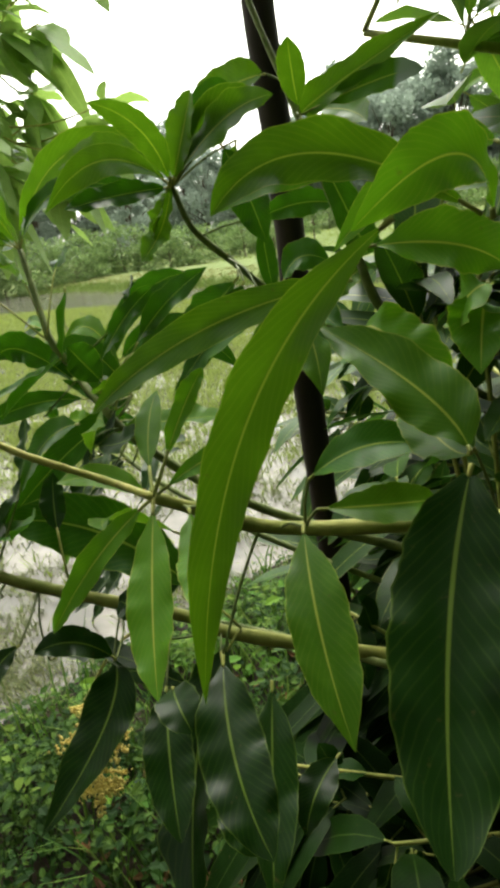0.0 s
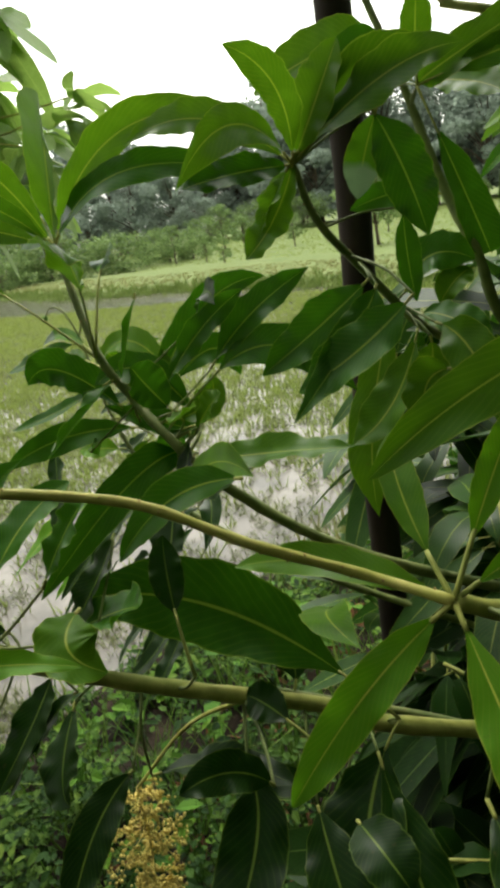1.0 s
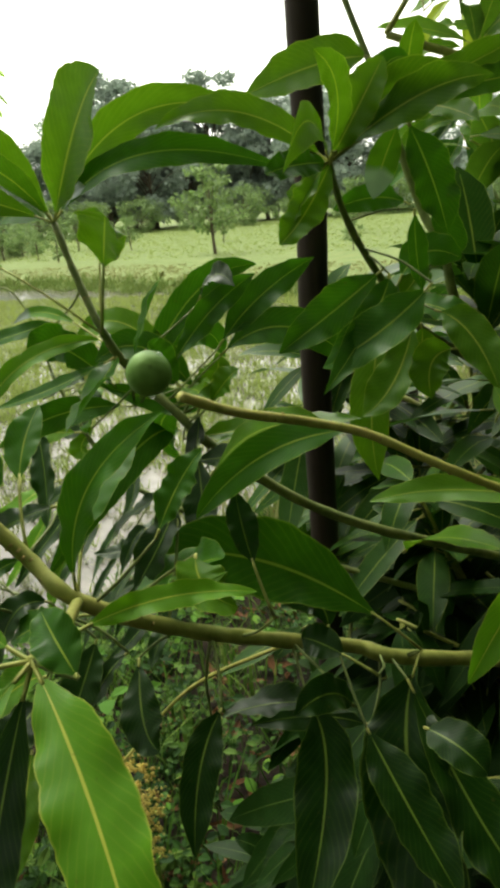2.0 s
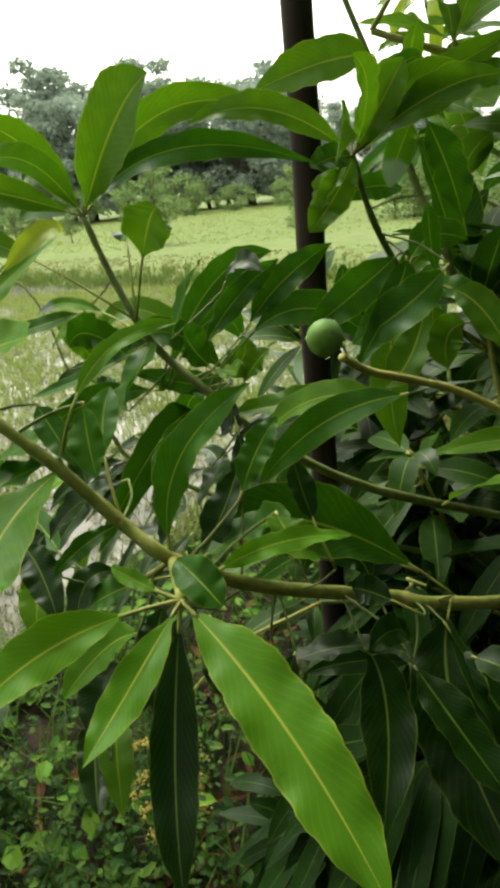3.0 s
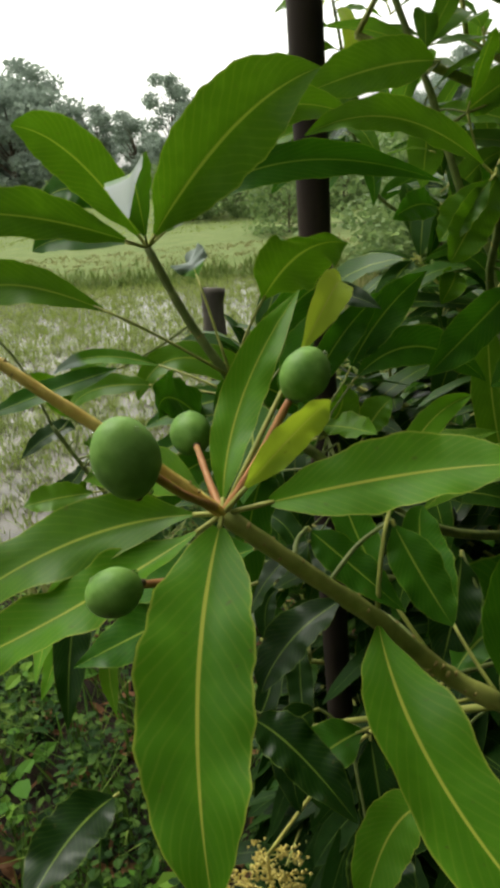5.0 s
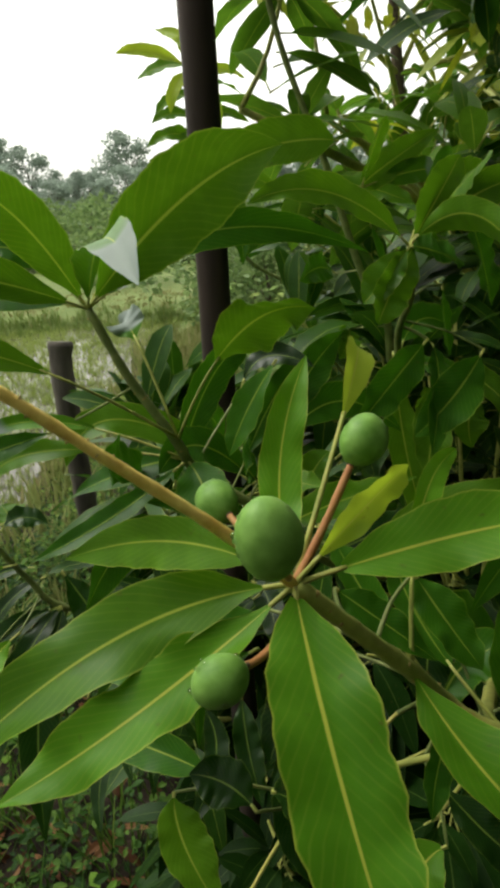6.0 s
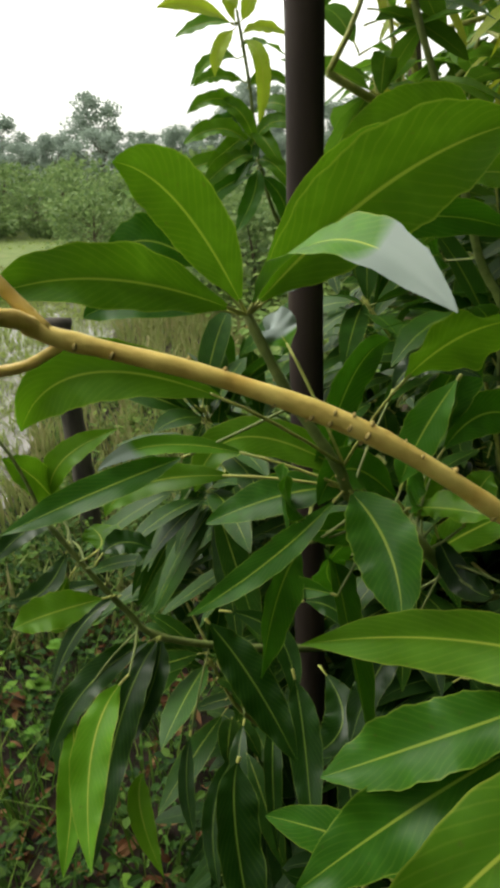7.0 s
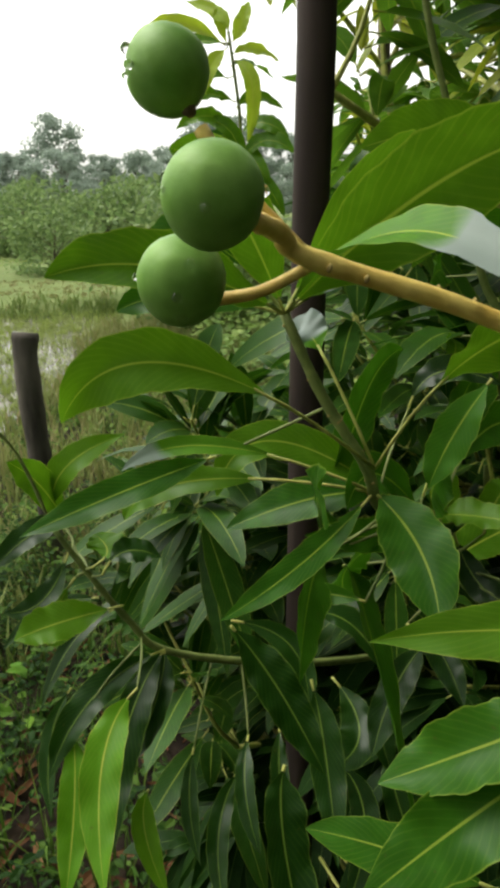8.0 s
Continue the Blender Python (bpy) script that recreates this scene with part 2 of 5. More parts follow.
def place_of(ob):
    p = Vector(ob.location)
    while ob.parent:
        ob = ob.parent
        p += ob.location
    return p


def leaf(parent, base, mid, tip, width, normal, stem=0.1, mat=None, label="", stem_r=0.0011):
    """A leaf object; base is where its petiole leaves the twig, mid and tip lie on its midrib."""
    leaf_count[0] += 1
    bm = bmesh.new()
    o = Vector(base)
    near = min(wood_points, key=lambda q: (q - o).length + 0.6 * max(0.0, (q - o).dot(Vector(tip) - o)) / max((Vector(tip) - o).length, 0.01))
    gap = (near - o).length
    if 0.008 < gap < 0.10:
        along = (Vector(mid) - o).normalized()
        tube(bm, [q - o for q in bezier([near, near.lerp(o, 0.5) - along * gap * 0.06, o], 6)], 0.0013, 0.001, 6, mat=2)
    blade(bm, (0, 0, 0), Vector(mid) - o, Vector(tip) - o, width, normal, stem, 0.26, 0.095, leaf_count[0], 6, LONG_BLADE, stem_r)
    bmesh.ops.recalc_face_normals(bm, faces=[f for f in bm.faces if f.material_index > 0])
    ob = part("leaf", bm, (mat or M_LEAF, M_TWIG, M_STEM), parent, label)
    ob.location = o - place_of(parent)
    return ob


def shape(v):
    for (a, wa), (b, wb) in zip(BLADE, BLADE[1:]):
        if v <= b:
            f = (v - a) / (b - a)
            return wa + (wb - wa) * f
    return 0.02


LONG_BLADE = [(i / 44, shape(i / 44)) for i in range(45)]


def twig(parent, points, r0, r1, mat=None, label="", name="branch", knots=0.18):
    bm = bmesh.new()
    origin = Vector(points[0])
    line = bezier([Vector(p) - origin for p in points], 7)
    wood_points.extend(q + origin for q in line)
    tube(bm, line, r0, r1, 9, knots, random.Random(len(points) * 7 + int(origin.z * 1000)))
    ob = part(name, bm, mat or M_TWIG, parent, label)
    ob.location = origin - place_of(parent)
    return ob


# ---- ground, water, far land ----
def shore(y):
    return -1.53 + 0.36 * (y - 1.3) + 0.12 * math.sin(y * 1.9) if y < 9 else 1.2 + 0.5 * (y - 9)


def bund_near(x):
    return 11.8 - 0.28 * x + 0.35 * math.sin(x * 0.45)


def bund_back(x):
    return 21.0 - 0.2 * x + 0.5 * math.sin(x * 0.3 + 1)


def ground_height(x, y):
    wet = max(0.0, min(1.0, (shore(y) - x) / 0.35))
    z = -0.09 * wet + 0.025 * noise.noise((x * 1.7, y * 1.7, 0)) * (1 - wet)
    z += 0.25 * max(0.0, min(1.0, (y - bund_near(x)) / 0.9)) * max(0.0, min(1.0, (bund_back(x) - y) / 1.5 + 0.15))
    if y > bund_back(x):
        z = max(z, 0.0)
    return z


def spaced(lo, hi, first, grow, start):
    """Coordinates that spread out from start."""
    out, step, p = [start], first, start
    while p < hi:
        p += step
        out.append(p)
        step *= grow
    p, step = start, first
    while p > lo:
        p -= step
        out.insert(0, p)
        step *= grow
    return out


xs = spaced(-900, 900, 0.14, 1.06, -0.6)
ys = spaced(-60, 1500, 0.14, 1.06, 2.0)
bm = bmesh.new()
grid = [[bm.verts.new((x, y, ground_height(x, y))) for x in xs] for y in ys]
for a, b in zip(grid, grid[1:]):
    for k in range(len(xs) - 1):
        bm.faces.new((a[k], a[k + 1], b[k + 1], b[k]))
m, n, l, b = material("earth_and_grass", 0.9, 0.15)
# Soil tones are darkened to carry the shade under the trees.
soil = ramp(n, l, noise_tex(n, l, 9.0, 8.0), [(0.3, (0.007, 0.005, 0.003)), (0.5, (0.018, 0.012, 0.008)), (0.72, (0.042, 0.029, 0.018))])
grass = ramp(n, l, noise_tex(n, l, 2.2, 8.0), [(0.3, (0.095, 0.135, 0.04)), (0.55, (0.125, 0.165, 0.052)), (0.75, (0.16, 0.18, 0.07))])
dist = n.new("ShaderNodeSeparateXYZ")
l.new(n.new("ShaderNodeTexCoord").outputs["Object"], dist.inputs[0])
far = calc(n, l, "MULTIPLY", calc(n, l, "SUBTRACT", calc(n, l, "ADD", dist.outputs[1], calc(n, l, "MULTIPLY", dist.outputs[0], 0.28)), 8.0), 0.3, True)
l.new(mixed(n, l, far, soil, grass), b.inputs["Base Color"])
bumped(n, l, b, noise_tex(n, l, 14.0, 8.0), 0.8, 0.03)
ground = tagged(new("ground", mesh_of("ground", bm, m)), "dark brown earth with grass banks reaching to the fields", "ground", kind="structure")

bm = bmesh.new()
for quad in ([(-60, -10), (2.5, -10), (2.5, 24), (-60, 24)],):
    bm.faces.new([bm.verts.new((x, y, -0.03)) for x, y in quad])
m, n, l, b = material("paddy_water", 0.10, 0.32)
l.new(ramp(n, l, noise_tex(n, l, 3.2, 9.0), [(0.38, (0.060, 0.056, 0.046)), (0.52, (0.115, 0.104, 0.09)), (0.64, (0.17, 0.155, 0.135))]), b.inputs["Base Color"])
bumped(n, l, b, noise_tex(n, l, 16.0, 3.0), 0.16, 0.01)
tagged(new("water", mesh_of("water", bm, m)), "shallow still muddy water in the flooded paddy", "water", kind="structure")


def tuft_cloud(name, spots, height, blades, mat, label, category, seed, lean=0.35, thick=0.006):
    """Many grass-like blades as one object; each blade a bent narrow strip."""
    rng = random.Random(seed)
    verts, faces = [], []
    for x, y, z in spots:
        for _ in range(blades):
            a = rng.uniform(0, 6.283)
            h = height * rng.uniform(0.55, 1.15)
            dx, dy = math.cos(a) * lean * h * rng.random(), math.sin(a) * lean * h * rng.random()
            wx, wy = -math.sin(a) * thick * rng.uniform(0.6, 1.3), math.cos(a) * thick
            px, py = x + rng.gauss(0, thick * 5), y + rng.gauss(0, thick * 5)
            i = len(verts)
            verts += [(px - wx, py - wy, z), (px + wx, py + wy, z), (px + dx * 0.4 + wx, py + dy * 0.4 + wy, z + h * 0.6),
                      (px + dx * 0.4 - wx, py + dy * 0.4 - wy, z + h * 0.6), (px + dx, py + dy, z + h)]
            faces += [(i, i + 1, i + 2, i + 3), (i + 3, i + 2, i + 4)]
    me = bpy.data.meshes.new(name)
    me.from_pydata(verts, [], faces)
    me.materials.append(mat)
    return tagged(new(name, me), label, category, kind="stuff")


def blade_material(name, a, b_col, c):
    m, n, l, b = material(name, 0.6, 0.12)
    rnd = n.new("ShaderNodeNewGeometry").outputs["Random Per Island"]
    l.new(ramp(n, l, rnd, [(0.0, a), (0.5, b_col), (1.0, c)]), b.inputs["Base Color"])
    tr = n.new("ShaderNodeBsdfTranslucent")
    tr.inputs[0].default_value = (*[min(1, v * 1.2) for v in b_col], 1)
    mx = n.new("ShaderNodeMixShader")
    mx.inputs[0].default_value = 0.3
    l.new(b.outputs[0], mx.inputs[1])
    l.new(tr.outputs[0], mx.inputs[2])
    l.new(mx.outputs[0], n["Material Output"].inputs[0])
    return m


M_RICE = blade_material("rice_blade", (0.155, 0.22, 0.044), (0.21, 0.275, 0.06), (0.27, 0.315, 0.09))
M_SPROUT = blade_material("water_weed", (0.09, 0.115, 0.05), (0.15, 0.18, 0.07), (0.24, 0.24, 0.12))
M_VERGE = blade_material("verge_grass", (0.07, 0.115, 0.025), (0.115, 0.17, 0.04), (0.18, 0.22, 0.06))
M_GRASS = blade_material("grass_blade", (0.13, 0.18, 0.05), (0.19, 0.22, 0.07), (0.27, 0.215, 0.11))
M_DRYGRASS = blade_material("dry_bank_grass", (0.17, 0.195, 0.07), (0.21, 0.215, 0.085), (0.26, 0.225, 0.115))

rng = random.Random(3)
spots = []
while len(spots) < 52000:
    y = 1.4 + 11.5 * rng.random() ** 0.75
    x = rng.uniform(-2.2 * y - 2.5, 0.35 * y - 1.0)
    if x > shore(y) - 0.15 or y > bund_near(x) + 0.2:
        continue
    far_part = max(0.0, min(1.0, (math.hypot(x, y) - 3.5) / 2.2))
    if rng.random() < 0.05 + 0.95 * far_part * (0.6 + 0.8 * (noise.noise((x * 0.8, y * 0.8, 4)) > -0.2)):
        spots.append((x, y, -0.09))
tuft_cloud("rice_seedlings", spots, 0.13, 5, M_RICE, "pale green rice seedlings standing in the flooded paddy", "rice", 5, 0.9, 0.0045)
spots = []
while len(spots) < 14000:
    y = 1.2 + 6.5 * rng.random()
    x = rng.uniform(-1.3 * y - 1.5, 0.35 * y - 1.0)
    if x < shore(y) - 0.02 and noise.noise((x * 2.6, y * 2.6, 9)) + 0.5 * noise.noise((x * 8, y * 8, 2)) > rng.uniform(-0.25, 0.45):
        spots.append((x, y, -0.045))
tuft_cloud("water_weeds", spots, 0.045, 5, M_SPROUT, "fine grey-green weeds and stubble in the shallow water", "water weeds", 55, 1.6, 0.0022)
spots = []
while len(spots) < 3200:
    x = rng.uniform(-32, 6)
    y = bund_near(x) + 4.0 * rng.random() ** 1.5
    if y < bund_back(x):
        spots.append((x, y, ground_height(x, y) - 0.02))
tuft_cloud("bank_grass", spots, 0.07, 6, M_DRYGRASS, "rough green and brown grass on the field bank", "grass", 6, 0.9, 0.012)
spots = []
while len(spots) < 3000:
    x = rng.uniform(-32, 6)
    y = bund_near(x) + rng.gauss(0.15, 0.3)
    spots.append((x, y, ground_height(x, y) - 0.03))
tuft_cloud("bank_verge", spots, 0.22, 6, M_VERGE, "low dark green grass along the water's edge of the bank", "grass", 56, 0.9, 0.010)
spots = [(rng.uniform(-60, 25), 22 + 55 * rng.random(), 0.0) for _ in range(26000)]
spots = [s for s in spots if s[1] > bund_back(s[0])]
tuft_cloud("field_rice", spots, 0.045, 4, M_RICE, "pale green young rice of the far field", "rice", 7, 1.3, 0.016)


# ---- far trees ----
def clump_material(name, a, b_col):
    m, n, l, b = material(name, 0.6, 0.3)
    rnd = n.new("ShaderNodeNewGeometry").outputs["Random Per Island"]
    colour = ramp(n, l, rnd, [(0.0, a), (1.0, b_col)])
    l.new(colour, b.inputs["Base Color"])
    tr = n.new("ShaderNodeBsdfTranslucent")
    l.new(colour, tr.inputs[0])
    mx = n.new("ShaderNodeMixShader")
    mx.inputs[0].default_value = 0.45
    l.new(b.outputs[0], mx.inputs[1])
    l.new(tr.outputs[0], mx.inputs[2])
    l.new(mx.outputs[0], n["Material Output"].inputs[0])
    return m


# Pale grey-green: distance haze is mixed into the leaf colour.
M_HAZYLEAF = clump_material("hazy_tree_leaves", (0.21, 0.27, 0.22), (0.32, 0.39, 0.32))
# Bush colours are lightened and greyed too, for the hazy hedges.
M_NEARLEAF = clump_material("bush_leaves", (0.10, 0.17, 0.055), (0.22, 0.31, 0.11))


def tree(name, height, spread, seed, mat, label, category, clumps=26, leaves=70, size=0.35, crown_base=0.3, group=""):
    """A tapered trunk with limbs; each limb carries clumps of many small leaves."""
    rng = random.Random(seed)
    root = thing(name, label, category, group)
    bm = bmesh.new()
    top = Vector((rng.uniform(-0.06, 0.06) * height, 0, height * 0.72))
    tube(bm, bezier([(0, 0, -0.1), top * 0.5 + Vector((rng.uniform(-0.03, 0.03) * height, 0, 0)), top], 5), height * 0.022, height * 0.006, 7, 0.1, rng)
    verts, faces = [], []
    for c in range(clumps):
        a, f = rng.uniform(0, 6.283), crown_base + (1 - crown_base) * (c + rng.random()) / clumps
        rad = spread * (0.25 + 0.75 * rng.random() ** 0.6) * math.sin(math.pi * (0.18 + 0.74 * (f - crown_base) / (1 - crown_base))) ** 0.8
        centre = Vector((math.cos(a) * rad, math.sin(a) * rad, height * f * rng.uniform(0.92, 1.0)))
        start = top * min(1, f * 0.75)
        tube(bm, bezier([start, (start + centre) / 2 + Vector((0, 0, height * 0.03)), centre], 3), height * 0.006, height * 0.0015, 4)
        cr = spread * rng.uniform(0.2, 0.38)
        for _ in range(leaves):
            while True:
                o = Vector((rng.uniform(-1, 1), rng.uniform(-1, 1), rng.uniform(-1, 1)))
                if o.length < 1:
                    break
            p = centre + Vector((o.x * cr, o.y * cr, o.z * cr * 0.62))
            d = Vector((rng.gauss(0, 1), rng.gauss(0, 1), rng.gauss(-0.3, 0.6))).normalized()
            s = d.cross(Vector((rng.gauss(0, 1), rng.gauss(0, 1), rng.gauss(0, 1)))).normalized()
            ln = size * rng.uniform(0.6, 1.3)
            i = len(verts)
            verts += [p, p + d * ln * 0.5 + s * ln * 0.3, p + d * ln, p + d * ln * 0.5 - s * ln * 0.3]
            faces.append((i, i + 1, i + 2, i + 3))
    part("trunk", bm, M_BARK, root)
    me = bpy.data.meshes.new("crown")
    me.from_pydata(verts, [], faces)
    me.materials.append(mat)
    crown = new("crown", me)
    crown.parent = root
    return root


rng = random.Random(11)
kinds = [tree("tree", 12 + 1.2 * k, 5.0 + 0.5 * (k % 3), 20 + k, M_HAZYLEAF, "tall broad tree in the far tree line, paled for haze", "tree", 34, 190, 0.5, 0.12, "far tree line") for k in range(4)]
placed = 0
for row, (dist0, count, s0) in enumerate([(78, 30, 0.92), (92, 26, 1.15)]):
    for k in range(count):
        azim = radians(-66 + 96 * (k + rng.uniform(0.2, 0.8)) / count)
        d = dist0 + rng.uniform(-7, 7)
        s = s0 * rng.uniform(0.72, 1.12) * (1.0 if azim < radians(-8) else 0.68) * (0.78 if radians(-40) < azim < radians(-20) and row else 1.0)
        m = pose(math.sin(azim) * d, math.cos(azim) * d, -0.1, 0, 0, rng.uniform(0, 360))
        if placed < 4:
            kinds[placed].matrix_basis, kinds[placed].scale = m, (s, s, s)
        else:
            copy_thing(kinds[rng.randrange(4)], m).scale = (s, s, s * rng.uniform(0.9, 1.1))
        placed += 1

sapling = tree("sapling", 3.2, 1.25, 41, M_NEARLEAF, "slender young tree on the grass bank", "tree", 16, 55, 0.2, 0.3, "young trees on the bank")
sapling.location = (-9.6, 24.4, 0.0)
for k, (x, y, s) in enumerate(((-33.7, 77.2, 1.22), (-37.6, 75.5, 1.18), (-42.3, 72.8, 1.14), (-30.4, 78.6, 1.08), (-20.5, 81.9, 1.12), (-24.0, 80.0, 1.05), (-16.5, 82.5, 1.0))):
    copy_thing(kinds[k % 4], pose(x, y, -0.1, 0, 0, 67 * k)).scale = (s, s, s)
for x, y, s, a in ((-23.0, 29.0, 0.62, 40), (-15.2, 22.4, 0.36, 90), (-19.5, 27.0, 0.4, 200), (-6.2, 34.0, 0.8, 120), (-1.2, 30.0, 0.7, 10), (-26.0, 38.0, 0.9, 70), (-4.0, 22.5, 0.3, 300), (-16.8, 31.0, 0.5, 20), (-12.6, 33.0, 0.55, 160), (-21.5, 33.5, 0.6, 250)):
    copy_thing(sapling, pose(x, y, 0.0, 0, 0, a)).scale = (s, s, s)
bush = tree("bush", 2.6, 2.2, 52, M_NEARLEAF, "dense leafy green bush at the field edge", "bush", 26, 90, 0.2, 0.06, "bushes at the field edge")
bush.location = (-31, 24.5, 0)
for k in range(15):
    azim = radians(-64 + 27 * k / 14)
    d = rng.uniform(36, 44)
    s = rng.uniform(0.45, 1.05)
    copy_thing(bush, pose(math.sin(azim) * d, math.cos(azim) * d, 0, 0, 0, rng.uniform(0, 360))).scale = (s, s, s * rng.uniform(0.8, 1.1))
for k in range(16):
    azim = radians(-40 + 62 * k / 15)
    d = rng.uniform(62, 72)
    s = rng.uniform(0.7, 1.3)
    copy_thing(bush, pose(math.sin(azim) * d, math.cos(azim) * d, 0, 0, 0, rng.uniform(0, 360))).scale = (s, s, s)

# ---- pole ----
pole = thing("pole", "dark brown weathered round wooden pole standing upright in the ground", "pole", at=(0, 1.15, 0))
bm = bmesh.new()
prng = random.Random(8)
tube(bm, bezier([(0.004 * prng.uniform(-1, 1), 0.004 * prng.uniform(-1, 1), -0.2 + 0.2 * k) for k in range(19)], 3), 0.0222, 0.0205, 20, 0.03, prng)
part("shaft", bm, M_POLE, pole)

# ---- the mango tree ----
mango = thing("mango_tree", "young mango tree with long glossy green leaves and small green fruit", "tree", at=(0.78, 1.42, 0))
trunk = twig(mango, [(0.78, 1.42, -0.05), (0.76, 1.40, 0.4), (0.70, 1.36, 0.8), (0.74, 1.42, 1.3), (0.80, 1.5, 1.9)], 0.045, 0.018, M_BARK, "rough grey-brown trunk", "trunk")
shoot_upper = twig(mango, [(0.70, 1.36, 0.80), (0.36, 1.12, 1.05), (0.10, 0.90, 1.22), (-0.014, 0.828, 1.317), (-0.070, 0.812, 1.378), (-0.118, 0.822, 1.417), (-0.138, 0.814, 1.455), (-0.169, 0.828, 1.510), (-0.193, 0.839, 1.566)], 0.0066, 0.0034, M_STEM, "green shoot with a whorl of leaves at its tip")
shoot_pole = twig(mango, [(0.72, 1.38, 0.95), (0.40, 1.20, 1.20), (0.22, 1.08, 1.36), (0.169, 1.003, 1.413), (0.148, 0.938, 1.450), (0.120, 0.889, 1.508), (0.106, 0.843, 1.553), (0.096, 0.833, 1.596)], 0.0060, 0.0026, M_STEM)
shoot_tall = twig(mango, [(0.70, 1.36, 0.85), (0.38, 1.20, 1.16), (0.215, 1.05, 1.40), (0.180, 1.02, 1.50), (0.150, 1.03, 1.56), (0.109, 1.033, 1.676), (0.06, 1.04, 1.80), (0.03, 1.04, 1.92)], 0.0067, 0.0028, M_STEM)
limb_fruit = twig(mango, [(0.70, 1.36, 0.78), (0.42, 1.00, 1.02), (0.187, 0.75, 1.165), (0.131, 0.720, 1.190), (0.078, 0.662, 1.230), (0.025, 0.600, 1.275), (-0.012, 0.535, 1.336), (-0.047, 0.536, 1.364), (-0.083, 0.529, 1.408), (-0.118, 0.520, 1.447), (-0.152, 0.512, 1.485)], 0.0078, 0.0038, label="olive green bough that bears fruit at its tip")
limb_low = twig(mango, [(0.74, 1.40, 0.6), (0.50, 1.05, 0.98), (0.33, 0.85, 1.10), (0.17, 0.80, 1.13), (0.05, 0.76, 1.15)], 0.0060, 0.0024, M_STEM)
shoot_near = twig(mango, [(0.74, 1.40, 1.0), (0.66, 1.0, 1.22), (0.52, 0.80, 1.33), (0.324, 0.670, 1.348), (0.296, 0.609, 1.384), (0.283, 0.579, 1.405)], 0.008, 0.0036)
shoot_side = twig(mango, [(0.68, 1.36, 0.70), (0.30, 1.15, 0.95), (0.0, 1.02, 1.10), (-0.15, 0.985, 1.17), (-0.253, 0.975, 1.225), (-0.282, 0.979, 1.262), (-0.310, 0.981, 1.311), (-0.341, 0.988, 1.370)], 0.0052, 0.0024, M_STEM)
shoot_flush = twig(mango, [(0.76, 1.44, 1.35), (0.5, 1.62, 1.42), (0.26, 1.74, 1.52), (0.188, 1.758, 1.673), (0.172, 1.756, 1.812), (0.148, 1.746, 1.938)], 0.0056, 0.0026, M_STEM, "slender shoot with yellow-green young leaves")
spur = twig(limb_fruit, [(-0.012, 0.535, 1.336), (0.014, 0.482, 1.352), (0.037, 0.432, 1.376)], 0.0036, 0.003, name="spur")
stub = twig(limb_fruit, [(-0.012, 0.535, 1.336), (-0.086, 0.609, 1.263), (-0.114, 0.617, 1.253)], 0.0022, 0.0016, name="spur")

# flower stalks that carry the fruit
stalk_near = twig(shoot_near, [(0.283, 0.579, 1.405), (0.246, 0.575, 1.413), (0.212, 0.545, 1.438), (0.180, 0.525, 1.460), (0.158, 0.500, 1.474), (0.138, 0.462, 1.490), (0.129, 0.432, 1.505)], 0.0025, 0.0019, M_GREENSTALK, "yellow-green fruit stalk", "fruit_stalk")
stalk_long = twig(limb_fruit, [(-0.152, 0.512, 1.485), (-0.183, 0.510, 1.518), (-0.216, 0.511, 1.548), (-0.251, 0.516, 1.579), (-0.281, 0.525, 1.602), (-0.310, 0.536, 1.616), (-0.338, 0.5455, 1.6255), (-0.3445, 0.5440, 1.6298), (-0.3525, 0.5388, 1.6322)], 0.0025, 0.0016, M_STALK, "ochre fruit stalk", "fruit_stalk", 0.22)
twig(limb_fruit, [(-0.3395, 0.5457, 1.6265), (-0.3480, 0.5530, 1.6375), (-0.3526, 0.5575, 1.6461)], 0.0014, 0.0013, M_STALK, name="fruit_stalk", knots=0.12)
twig(limb_fruit, [(-0.3365, 0.5452, 1.6248), (-0.3440, 0.5515, 1.6198), (-0.3506, 0.5561, 1.6181)], 0.0010, 0.0012, M_STALK, name="fruit_stalk", knots=0.12)


